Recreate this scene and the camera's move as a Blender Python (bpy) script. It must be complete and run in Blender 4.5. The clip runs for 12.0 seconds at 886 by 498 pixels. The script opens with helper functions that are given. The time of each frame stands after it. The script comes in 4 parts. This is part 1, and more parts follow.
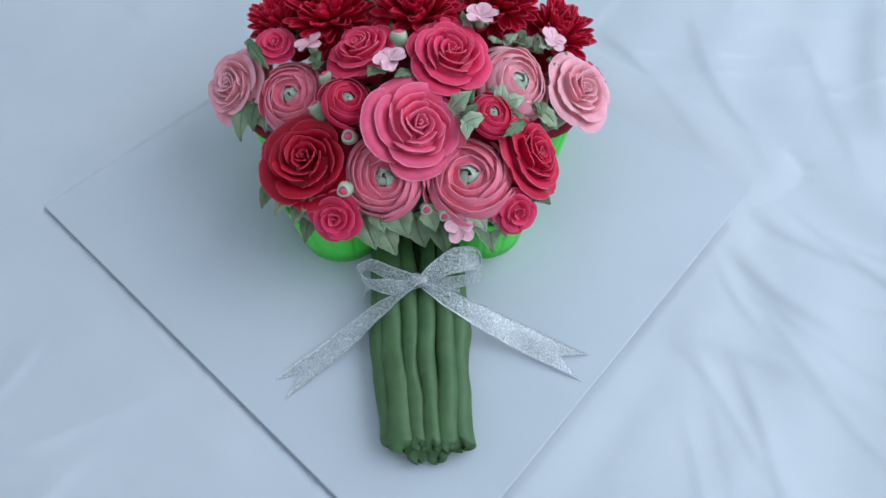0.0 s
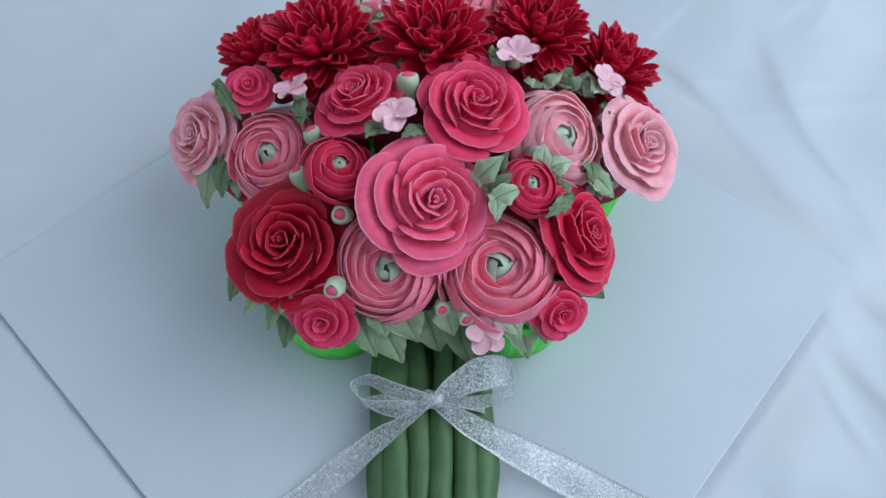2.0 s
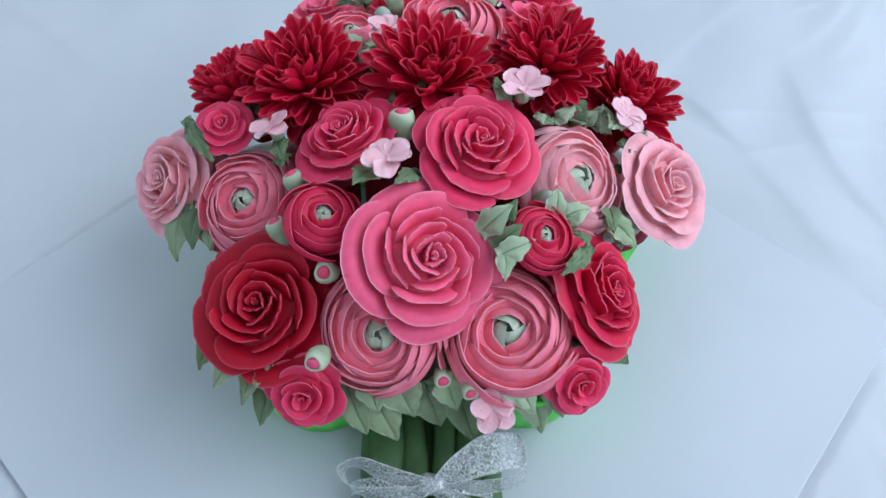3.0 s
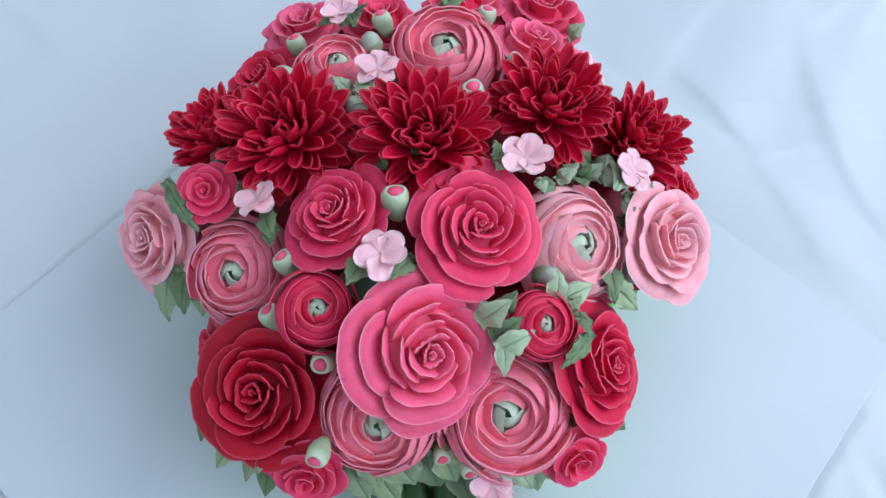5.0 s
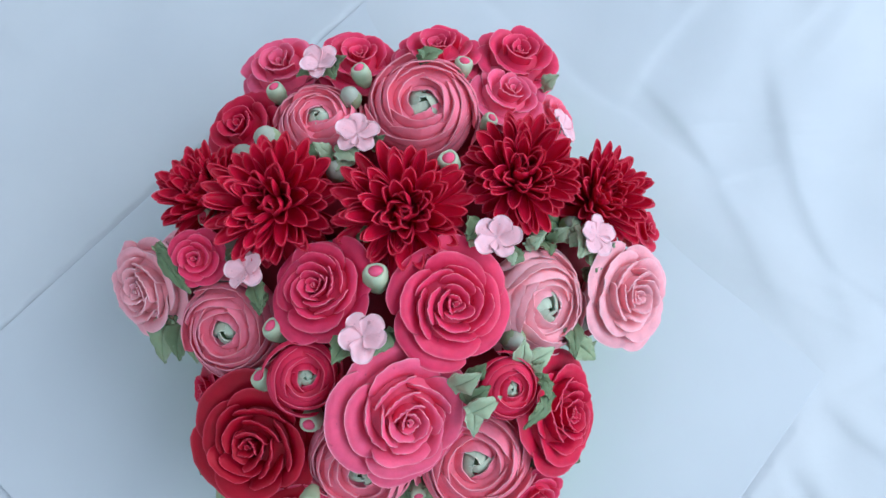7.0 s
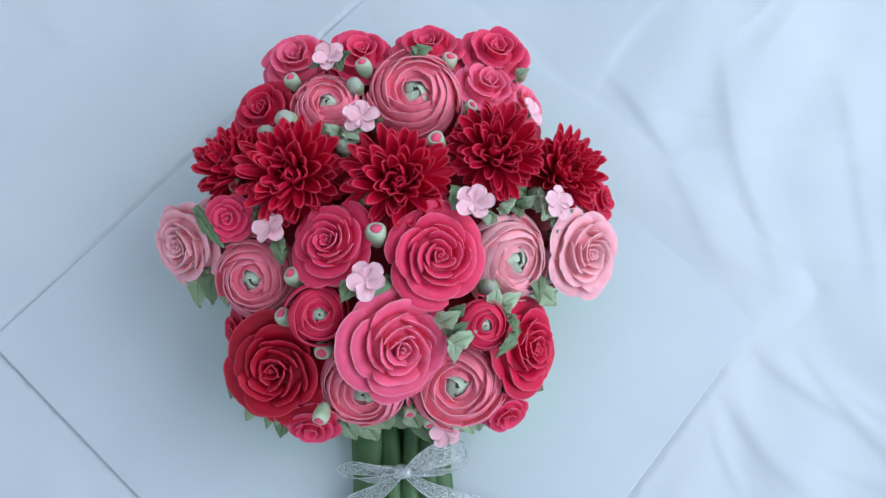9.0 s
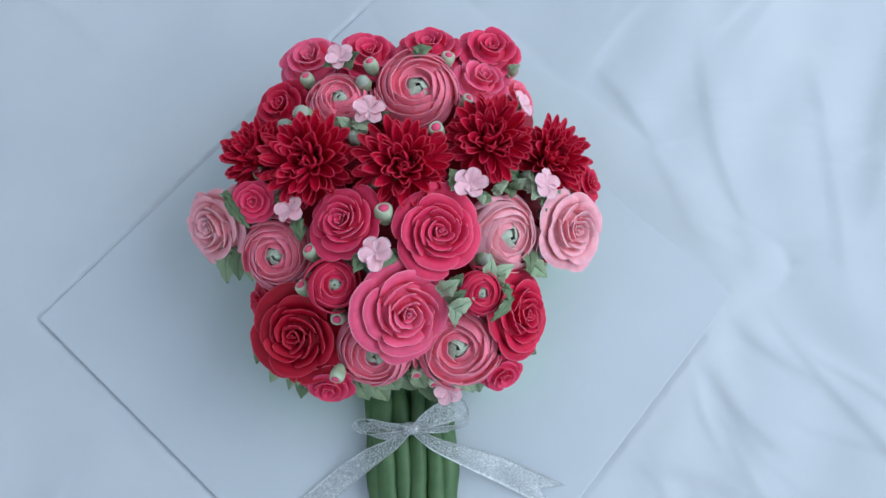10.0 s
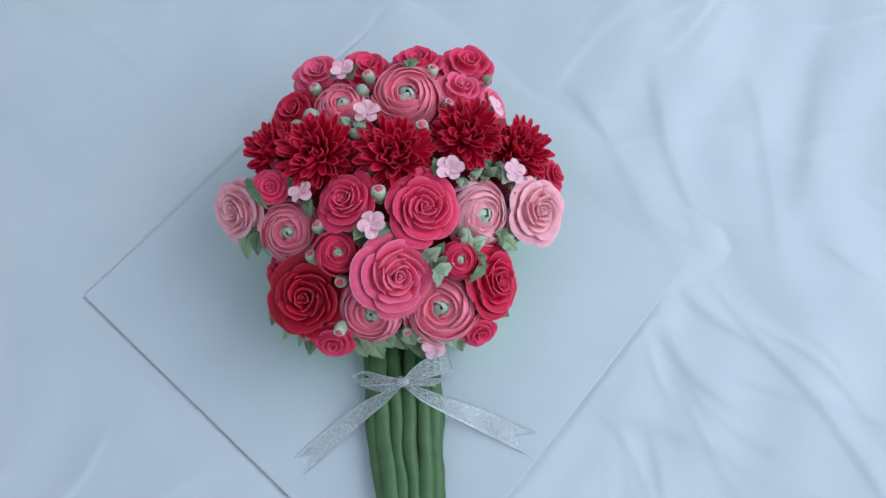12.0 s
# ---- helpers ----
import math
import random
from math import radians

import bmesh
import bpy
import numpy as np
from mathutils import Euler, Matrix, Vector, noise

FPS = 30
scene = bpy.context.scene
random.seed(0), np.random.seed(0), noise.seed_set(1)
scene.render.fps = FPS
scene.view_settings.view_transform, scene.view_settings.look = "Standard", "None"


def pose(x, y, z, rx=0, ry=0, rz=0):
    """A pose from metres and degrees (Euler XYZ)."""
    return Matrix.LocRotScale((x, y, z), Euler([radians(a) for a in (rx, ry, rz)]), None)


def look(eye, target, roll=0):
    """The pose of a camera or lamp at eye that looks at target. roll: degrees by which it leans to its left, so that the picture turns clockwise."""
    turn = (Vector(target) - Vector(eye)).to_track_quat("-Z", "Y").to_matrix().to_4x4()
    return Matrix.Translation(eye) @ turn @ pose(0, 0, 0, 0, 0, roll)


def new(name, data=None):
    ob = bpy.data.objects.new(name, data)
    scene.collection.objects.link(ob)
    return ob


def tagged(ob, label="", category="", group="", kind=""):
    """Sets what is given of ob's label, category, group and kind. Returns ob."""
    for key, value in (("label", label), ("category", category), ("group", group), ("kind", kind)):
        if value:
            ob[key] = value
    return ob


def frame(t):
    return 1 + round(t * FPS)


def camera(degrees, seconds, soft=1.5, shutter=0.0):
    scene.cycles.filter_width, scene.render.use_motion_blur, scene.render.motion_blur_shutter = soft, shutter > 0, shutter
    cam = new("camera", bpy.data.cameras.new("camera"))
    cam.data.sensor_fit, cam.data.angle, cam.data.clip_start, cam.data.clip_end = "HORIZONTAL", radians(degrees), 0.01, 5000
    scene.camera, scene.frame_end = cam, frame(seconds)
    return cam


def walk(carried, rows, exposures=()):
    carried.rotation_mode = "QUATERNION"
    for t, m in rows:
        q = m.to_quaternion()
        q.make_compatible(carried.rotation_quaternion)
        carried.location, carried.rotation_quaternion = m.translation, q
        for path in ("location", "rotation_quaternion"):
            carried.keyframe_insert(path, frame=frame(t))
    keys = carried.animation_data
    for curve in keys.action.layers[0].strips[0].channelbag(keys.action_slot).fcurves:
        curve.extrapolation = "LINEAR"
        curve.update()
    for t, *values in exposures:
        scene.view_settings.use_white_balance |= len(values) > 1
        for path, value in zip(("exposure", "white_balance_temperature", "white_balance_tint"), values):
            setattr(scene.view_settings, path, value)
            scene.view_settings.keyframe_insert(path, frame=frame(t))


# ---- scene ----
cam = camera(67.4, 12.0, soft=1.5)
PATH = [
    (0, (0.0319, -0.3099, 0.3623), (0.0081, 0.8597, -1.2599), -0.44),
    (0.5, (0.0305, -0.2858, 0.3563), (0.0164, 0.8606, -1.2825), 0.18),
    (1, (0.0298, -0.2592, 0.3491), (-0.0030, 0.8839, -1.2917), -0.62),
    (1.5, (0.0302, -0.2391, 0.3454), (-0.0236, 0.8856, -1.3075), -1.03),
    (2, (0.0279, -0.2131, 0.3174), (-0.0444, 0.9422, -1.3135), -1.92),
    (2.5, (0.0261, -0.1935, 0.2977), (-0.0471, 1.0050, -1.3017), -2.34),
    (3, (0.0261, -0.1787, 0.2947), (-0.0453, 1.0318, -1.2957), -2.18),
    (3.2, (0.0256, -0.1708, 0.2960), (-0.0354, 1.0279, -1.3038), -1.84),
    (4.8, (0.0247, -0.1136, 0.3275), (-0.0378, 0.8330, -1.4332), -3.41),
    (5, (0.0244, -0.1076, 0.3297), (-0.0287, 0.7915, -1.4560), -2.94),
    (5.5, (0.0247, -0.0839, 0.3348), (-0.0166, 0.7123, -1.4994), -2.78),
    (6, (0.0254, -0.0714, 0.3454), (0.0075, 0.6584, -1.5166), -1.06),
    (6.5, (0.0247, -0.0577, 0.3588), (0.0200, 0.6200, -1.5229), 0.02),
    (7, (0.0246, -0.0530, 0.3751), (0.0429, 0.5758, -1.5234), 2.11),
    (7.2, (0.0217, -0.0502, 0.3824), (0.0686, 0.5660, -1.5198), 4.84),
    (8.8, (0.0271, -0.0741, 0.4246), (0.0572, 0.5022, -1.4904), 3.75),
    (9, (0.0273, -0.0831, 0.4325), (0.0647, 0.4986, -1.4807), 4.36),
    (9.5, (0.0304, -0.0966, 0.4535), (0.0512, 0.4933, -1.4574), 2.53),
    (10, (0.0324, -0.1083, 0.4695), (0.0379, 0.4735, -1.4440), 0.59),
    (10.5, (0.0347, -0.1258, 0.4872), (0.0380, 0.4985, -1.4129), 0.05),
    (11, (0.0394, -0.1520, 0.5029), (0.0407, 0.5225, -1.3799), -0.07),
    (11.5, (0.0425, -0.1625, 0.5170), (0.0416, 0.5510, -1.3514), -0.67),
    (12, (0.0447, -0.1729, 0.5299), (0.0406, 0.5178, -1.3470), -0.67),
]
EXPOSURES = ((0.0, -0.29), (0.5, -0.32), (2.0, -0.36), (2.5, -0.05), (3.0, -0.15), (5.0, -0.02), (7.0, -0.07), (9.0, -0.10), (9.5, -0.29), (10.5, -0.31), (11.5, -0.34), (12.0, -0.32))
walk(cam, [(t, look(eye, target, roll)) for t, eye, target, roll in PATH], EXPOSURES)
# ==== world, window light, exposure
world = bpy.data.worlds.new("world")
scene.world = world
world.use_nodes = True
sky = world.node_tree.nodes.new("ShaderNodeTexSky")
sky.sky_type, sky.sun_disc, sky.sun_elevation, sky.sun_rotation = "NISHITA", False, radians(40), radians(70)
world.node_tree.links.new(sky.outputs[0], world.node_tree.nodes["Background"].inputs[0])
world.node_tree.nodes["Background"].inputs[1].default_value = 0.1

ROOM = (-1.3, 0.97, -1.3, 1.4, 2.3)  # x, y and ceiling height
WINDOW = (-0.8, 1.0, 0.40, 1.82)    # y and z of the opening in the east wall


def window_light(power):
    data = bpy.data.lights.new("window_light", "AREA")
    data.shape, data.size, data.size_y = "RECTANGLE", WINDOW[1] - WINDOW[0], WINDOW[3] - WINDOW[2]
    data.energy, data.color = power, (0.70, 0.858, 1.0)
    ob = new("window_light", data)
    mid = Vector((ROOM[1] + 0.02, (WINDOW[0] + WINDOW[1]) / 2, (WINDOW[2] + WINDOW[3]) / 2))
    ob.matrix_world = look(mid, mid + Vector((-1, 0, 0)))
    return ob


window_light(34.8)


# ==== materials
def nodes_of(name):
    mat = bpy.data.materials.new(name)
    mat.use_nodes = True
    tree = mat.node_tree
    return mat, tree, tree.nodes["Principled BSDF"]


def node(tree, kind, **inputs):
    made = tree.nodes.new(kind)
    for key, value in inputs.items():
        made.inputs[key.replace("_", " ")].default_value = value
    return made


def noise_at(tree, scale, detail=3.0, rough=0.55):
    coords = tree.nodes.new("ShaderNodeTexCoord")
    tex = node(tree, "ShaderNodeTexNoise", Scale=scale, Detail=detail, Roughness=rough)
    tree.links.new(coords.outputs["Object"], tex.inputs["Vector"])
    return tex


def ramp(tree, source, low, high, a=(0, 0, 0, 1), b=(1, 1, 1, 1)):
    made = tree.nodes.new("ShaderNodeValToRGB")
    made.color_ramp.elements[0].position, made.color_ramp.elements[1].position = low, high
    made.color_ramp.elements[0].color, made.color_ramp.elements[1].color = a, b
    tree.links.new(source, made.inputs[0])
    return made


def mixed(tree, kind, factor, a, b):
    made = tree.nodes.new("ShaderNodeMix")
    made.data_type, made.blend_type = "RGBA", kind
    for value, slot in ((factor, 0), (a, 6), (b, 7)):
        if isinstance(value, (int, float, tuple)):
            made.inputs[slot].default_value = value
        else:
            tree.links.new(value, made.inputs[slot])
    return made.outputs[2]


def bumped(tree, shader, source, strength, distance):
    bump = node(tree, "ShaderNodeBump", Strength=strength, Distance=distance)
    tree.links.new(source, bump.inputs["Height"])
    tree.links.new(bump.outputs[0], shader.inputs["Normal"])


def buttercream(name, color, rim, rough=0.5):
    """Piped buttercream: faintly mottled, pored, with a paler thin rim that paints in the light edges catch."""
    mat, tree, shader = nodes_of(name)
    blotch = noise_at(tree, 140, 3)
    pores = noise_at(tree, 1500, 2)
    info = tree.nodes.new("ShaderNodeObjectInfo")
    tone = ramp(tree, info.outputs["Random"], 0, 1, (0.88, 0.87, 0.88, 1), (1.06, 1.05, 1.04, 1))
    spots = ramp(tree, blotch.outputs[0], 0.3, 0.7, (0.86, 0.84, 0.85, 1), (1.07, 1.06, 1.06, 1))
    base = mixed(tree, "MULTIPLY", 1.0, mixed(tree, "MULTIPLY", 1.0, (*color, 1), tone.outputs[0]), spots.outputs[0])
    air = noise_at(tree, 330, 1)
    pits = ramp(tree, air.outputs[0], 0.745, 0.785, (1, 1, 1, 1), (0.78, 0.74, 0.76, 1))
    base = mixed(tree, "MULTIPLY", 1.0, base, pits.outputs[0])
    edge = tree.nodes.new("ShaderNodeAttribute")
    edge.attribute_name = "rim"
    base = mixed(tree, "MIX", edge.outputs["Fac"], base, (*rim, 1))
    tree.links.new(base, shader.inputs["Base Color"])
    shader.inputs["Roughness"].default_value = rough
    shader.inputs["Specular IOR Level"].default_value = 0.25
    shader.inputs["Subsurface Weight"].default_value = 0.3
    shader.inputs["Subsurface Scale"].default_value = 0.0022
    shader.inputs["Subsurface Radius"].default_value = (1.0, 0.45, 0.4)
    bumped(tree, shader, mixed(tree, "MIX", 0.5, blotch.outputs[0], pores.outputs[0]), 0.38, 0.0006)
    return mat


CREAM = {
    "crimson": buttercream("crimson_cream", (0.44, 0.0022, 0.022), (0.74, 0.065, 0.125)),
    "red": buttercream("red_cream", (0.61, 0.008, 0.055), (0.88, 0.13, 0.23)),
    "cherry": buttercream("cherry_cream", (0.72, 0.024, 0.09), (0.89, 0.17, 0.27)),
    "coral": buttercream("coral_cream", (0.8, 0.04, 0.13), (0.93, 0.21, 0.31)),
    "rose": buttercream("rose_cream", (0.88, 0.105, 0.225), (0.96, 0.33, 0.43)),
    "pink": buttercream("pink_cream", (0.92, 0.15, 0.25), (0.95, 0.25, 0.35)),
    "shell": buttercream("shell_pink_cream", (0.95, 0.215, 0.315), (0.97, 0.4, 0.48)),
    "pale": buttercream("pale_pink_cream", (0.98, 0.42, 0.485), (0.98, 0.55, 0.6)),
    "blush": buttercream("blush_cream", (0.92, 0.49, 0.56), (0.94, 0.58, 0.64)),
    "dahlia": buttercream("dahlia_cream", (0.62, 0.007, 0.046), (0.74, 0.05, 0.1), 0.34),
    "leaf_pale": buttercream("pale_leaf_cream", (0.35, 0.44, 0.29), (0.49, 0.56, 0.42)),
    "leaf_mid": buttercream("mid_leaf_cream", (0.29, 0.375, 0.225), (0.42, 0.5, 0.35)),
    "leaf_dark": buttercream("dark_leaf_cream", (0.15, 0.215, 0.115), (0.24, 0.32, 0.19)),
    "heart": buttercream("green_heart_cream", (0.52, 0.60, 0.47), (0.68, 0.73, 0.62)),
    "white": buttercream("white_cream", (0.4, 0.44, 0.37), (0.5, 0.53, 0.46)),
    # Mound coloured deep red to stand for the shaded gaps between flowers.
    "frosting": buttercream("gap_shade_red_frosting", (0.32, 0.012, 0.035), (0.34, 0.016, 0.04)),
}


def stem_material():
    mat, tree, shader = nodes_of("green_stem_cream")
    blotch = noise_at(tree, 60, 4)
    pores = noise_at(tree, 900, 3)
    tone = ramp(tree, blotch.outputs[0], 0.3, 0.72, (0.047, 0.107, 0.037, 1), (0.076, 0.158, 0.056, 1))
    tree.links.new(tone.outputs[0], shader.inputs["Base Color"])
    shader.inputs["Roughness"].default_value = 0.55
    shader.inputs["Subsurface Weight"].default_value = 0.15
    shader.inputs["Subsurface Scale"].default_value = 0.002
    bumped(tree, shader, mixed(tree, "MIX", 0.4, blotch.outputs[0], pores.outputs[0]), 0.35, 0.001)
    return mat


def case_material():
    mat, tree, shader = nodes_of("green_paper")
    fibres = noise_at(tree, 700, 4)
    tone = ramp(tree, fibres.outputs[0], 0.3, 0.7, (0.07, 0.72, 0.05, 1), (0.10, 0.82, 0.08, 1))
    tree.links.new(tone.outputs[0], shader.inputs["Base Color"])
    shader.inputs["Roughness"].default_value = 0.45
    bumped(tree, shader, fibres.outputs[0], 0.1, 0.0003)
    return mat


def board_material():
    mat, tree, shader = nodes_of("white_board")
    soft = noise_at(tree, 9, 3)
    fine = noise_at(tree, 600, 2)
    tone = ramp(tree, soft.outputs[0], 0.3, 0.7, (0.505, 0.535, 0.585, 1), (0.545, 0.575, 0.625, 1))
    tree.links.new(tone.outputs[0], shader.inputs["Base Color"])
    shader.inputs["Roughness"].default_value = 0.42
    bumped(tree, shader, fine.outputs[0], 0.06, 0.0003)
    return mat


def cloth_material():
    mat, tree, shader = nodes_of("white_satin_cloth")
    soft = noise_at(tree, 7, 4)
    weave = noise_at(tree, 1300, 2)
    crease = noise_at(tree, 38, 5, 0.6)
    tone = ramp(tree, soft.outputs[0], 0.3, 0.7, (0.51, 0.54, 0.59, 1), (0.57, 0.59, 0.63, 1))
    tree.links.new(tone.outputs[0], shader.inputs["Base Color"])
    shader.inputs["Roughness"].default_value = 0.5
    shader.inputs["Sheen Weight"].default_value = 0.2
    bumped(tree, shader, mixed(tree, "MIX", 0.15, crease.outputs[0], weave.outputs[0]), 0.12, 0.002)
    return mat


def ribbon_material():
    """Sheer silver organza: open weave with metal threads that glitter, and denser selvedges."""
    mat, tree, shader = nodes_of("silver_organza")
    shader.inputs["Metallic"].default_value = 0.45
    shader.inputs["Roughness"].default_value = 0.5
    coords = tree.nodes.new("ShaderNodeTexCoord")
    flakes = node(tree, "ShaderNodeTexVoronoi", Scale=2100.0)
    tree.links.new(coords.outputs["Object"], flakes.inputs["Vector"])
    glint = ramp(tree, flakes.outputs["Color"], 0.36, 0.66, (0.56, 0.59, 0.63, 1), (1.0, 1.0, 1.0, 1))
    tree.links.new(glint.outputs[0], shader.inputs["Base Color"])
    bumped(tree, shader, flakes.outputs["Color"], 0.9, 0.0006)
    weave = noise_at(tree, 900, 3, 0.7)
    cover = ramp(tree, weave.outputs[0], 0.36, 0.66, (0.06, 0.06, 0.06, 1), (0.72, 0.72, 0.72, 1))
    edge = tree.nodes.new("ShaderNodeAttribute")
    edge.attribute_name = "rim"
    amount = mixed(tree, "MIX", edge.outputs["Fac"], cover.outputs[0], (0.75, 0.75, 0.75, 1))
    clear = tree.nodes.new("ShaderNodeBsdfTransparent")
    blend = tree.nodes.new("ShaderNodeMixShader")
    tree.links.new(amount, blend.inputs[0])
    tree.links.new(clear.outputs[0], blend.inputs[1])
    tree.links.new(shader.outputs[0], blend.inputs[2])
    tree.links.new(blend.outputs[0], tree.nodes["Material Output"].inputs[0])
    return mat


def paint_material(name, color):
    mat, tree, shader = nodes_of(name)
    soft = noise_at(tree, 3, 3)
    tone = ramp(tree, soft.outputs[0], 0.3, 0.7, tuple(0.94 * c for c in color) + (1,), (*color, 1))
    tree.links.new(tone.outputs[0], shader.inputs["Base Color"])
    shader.inputs["Roughness"].default_value = 0.8
    return mat


STEM, CASE, BOARD, CLOTH, RIBBON = stem_material(), case_material(), board_material(), cloth_material(), ribbon_material()
WALL, FLOOR = paint_material("white_wall", (0.84, 0.85, 0.86)), paint_material("grey_floor", (0.35, 0.34, 0.33))


# ==== mesh helpers
def mesh_of(name, verts, faces, material, rim=None, smooth=True):
    data = bpy.data.meshes.new(name)
    data.from_pydata([tuple(v) for v in verts], [], faces)
    data.materials.append(material)
    if smooth:
        data.polygons.foreach_set("use_smooth", [True] * len(data.polygons))
    if rim is not None:
        data.attributes.new("rim", "FLOAT", "POINT").data.foreach_set("value", [float(r) for r in rim])
    data.update()
    return data


def part(name, data, parent, label=""):
    ob = new(name, data)
    ob.parent = parent
    return tagged(ob, label)


def thing(name, matrix, label, category, group=""):
    ob = new(name)
    ob.empty_display_size = 0.01
    ob.matrix_world = matrix
    return tagged(ob, label, category, group)


def facing(place, normal, spin=0.0):
    turn = Vector(normal).normalized().to_track_quat("Z", "Y").to_matrix().to_4x4()
    return Matrix.Translation(place) @ turn @ Matrix.Rotation(spin, 4, "Z")


def slab(grid, thick):
    """A closed sheet from an (m, n, 3) grid of its upper face; thick is an (m, n) array. Returns verts and faces."""
    du, dv = np.gradient(grid, axis=0), np.gradient(grid, axis=1)
    normal = np.cross(du, dv)
    normal /= np.linalg.norm(normal, axis=2, keepdims=True) + 1e-12
    low = grid - normal * thick[..., None]
    m, n = grid.shape[:2]
    verts = np.concatenate([grid.reshape(-1, 3), low.reshape(-1, 3)])
    at = lambda i, j, k: k * m * n + i * n + j
    faces = []
    for i in range(m - 1):
        for j in range(n - 1):
            faces.append((at(i, j, 0), at(i + 1, j, 0), at(i + 1, j + 1, 0), at(i, j + 1, 0)))
            faces.append((at(i, j, 1), at(i, j + 1, 1), at(i + 1, j + 1, 1), at(i + 1, j, 1)))
    for i in range(m - 1):
        for j, flip in ((0, True), (n - 1, False)):
            quad = (at(i, j, 0), at(i, j, 1), at(i + 1, j, 1), at(i + 1, j, 0))
            faces.append(quad[::-1] if flip else quad)
    for j in range(n - 1):
        for i, flip in ((0, False), (m - 1, True)):
            quad = (at(i, j, 0), at(i, j, 1), at(i, j + 1, 1), at(i, j + 1, 0))
            faces.append(quad[::-1] if flip else quad)
    return verts, faces


def lathe(profile, turns=16, wave=None):
    """Verts and faces of a profile of (radius, height) turned about z; wave(angle, k) scales the radius."""
    verts, faces = [], []
    for k, (r, z) in enumerate(profile):
        for i in range(turns):
            a = 2 * math.pi * i / turns
            s = r * (wave(a, k) if wave else 1)
            verts.append((s * math.cos(a), s * math.sin(a), z))
    for k in range(len(profile) - 1):
        for i in range(turns):
            j = (i + 1) % turns
            faces.append((k * turns + i, k * turns + j, (k + 1) * turns + j, (k + 1) * turns + i))
    for k, order in ((0, -1), (len(profile) - 1, 1)):
        faces.append(tuple(range(k * turns, (k + 1) * turns))[::order])
    return verts, faces


def ripple(rng, u, waves=(1.3, 2.7, 5.1)):
    """A smooth random curve over u."""
    return sum(np.sin(u * w * 2 + rng.uniform(0, 6.28)) / (k + 1) for k, w in enumerate(waves))


# ==== flowers
def wrap_petal(rng, size, angle, half, low, top, open_rim, taper, twist, thick, nu=17, nv=9, chord=0.0, edge=0.35):
    """One petal piped round the flower's axis: from low (radius, height) up to top, in units of size."""
    u, v = np.meshgrid(np.linspace(-1, 1, nu), 1 - (1 - np.linspace(0, 1, nv)) ** 1.6, indexing="ij")
    reach = np.clip(1 - np.abs(u) ** taper, 0.0, 1) ** 0.5
    reach = 0.12 + 0.88 * reach
    w = v * reach
    wob = ripple(rng, u) * 0.017 * v * v
    fray = (ripple(rng, u, (9, 15, 21)) * 0.011) * v ** 6
    if open_rim >= 0:
        r = low[0] + (top[0] - low[0]) * w ** 1.25
        z = low[1] + (top[1] - low[1]) * (1 - (1 - w) ** 1.9) - open_rim * w ** 5
    else:
        r = low[0] + (top[0] - low[0]) * w ** 1.6 - open_rim * np.sin(math.pi * w)
        z = low[1] + (top[1] - low[1]) * w
    r = r * (1 + twist * u + chord * (u * u - 0.35) * v) + wob * 0.8
    z = z + wob * 0.7 + fray
    a = angle + u * half * (1 - 0.12 * (1 - v))
    grid = np.stack([r * np.cos(a), r * np.sin(a), z], axis=2) * size
    width = thick * size * (1.3 - (1.3 - edge) * v ** 1.2)
    verts, faces = slab(grid, width)
    rim = np.clip((v - 0.955) / 0.045, 0, 1) * np.clip(reach * 1.2, 0, 1)
    return verts, faces, np.concatenate([rim.ravel(), rim.ravel()])


# count, half angle, foot radius, rim radius, rim height, depth, roll of the rim
ROSE = ((1, 178, 0.015, 0.05, 0.205, 0.20, 0.0), (3, 66, 0.09, 0.14, 0.225, 0.26, 0.0), (3, 72, 0.18, 0.27, 0.245, 0.32, 0.0), (4, 54, 0.31, 0.42, 0.235, 0.34, 0.0), (5, 45, 0.44, 0.59, 0.17, 0.36, 0.0),
        (4, 56, 0.50, 0.80, 0.06, 0.30, 0.03), (4, 59, 0.64, 1.01, -0.09, 0.21, 0.07))
SMALL_ROSE = ((1, 172, 0.02, 0.09, 0.26, 0.28, 0.0), (3, 68, 0.12, 0.25, 0.30, 0.38, 0.0), (3, 74, 0.28, 0.52, 0.25, 0.44, 0.0), (4, 54, 0.42, 0.80, 0.10, 0.36, 0.04), (4, 56, 0.56, 1.02, -0.10, 0.26, 0.09))
# count, half angle, rim radius, rim height
RANUNCULUS = ((3, 78, 0.235, 0.225), (3, 76, 0.43, 0.295), (4, 58, 0.60, 0.30), (4, 60, 0.76, 0.23), (5, 48, 0.89, 0.12), (5, 50, 0.99, -0.02))
RUFFLED = ((1, 172, 0.03, 0.09, 0.26, 0.30, 0.0), (3, 68, 0.12, 0.23, 0.31, 0.38, 0.0), (3, 74, 0.25, 0.44, 0.32, 0.46, 0.0), (4, 54, 0.44, 0.72, 0.20, 0.48, 0.02), (5, 47, 0.58, 1.0, -0.02, 0.36, 0.07), (4, 50, 0.66, 1.02, -0.20, 0.22, 0.08))


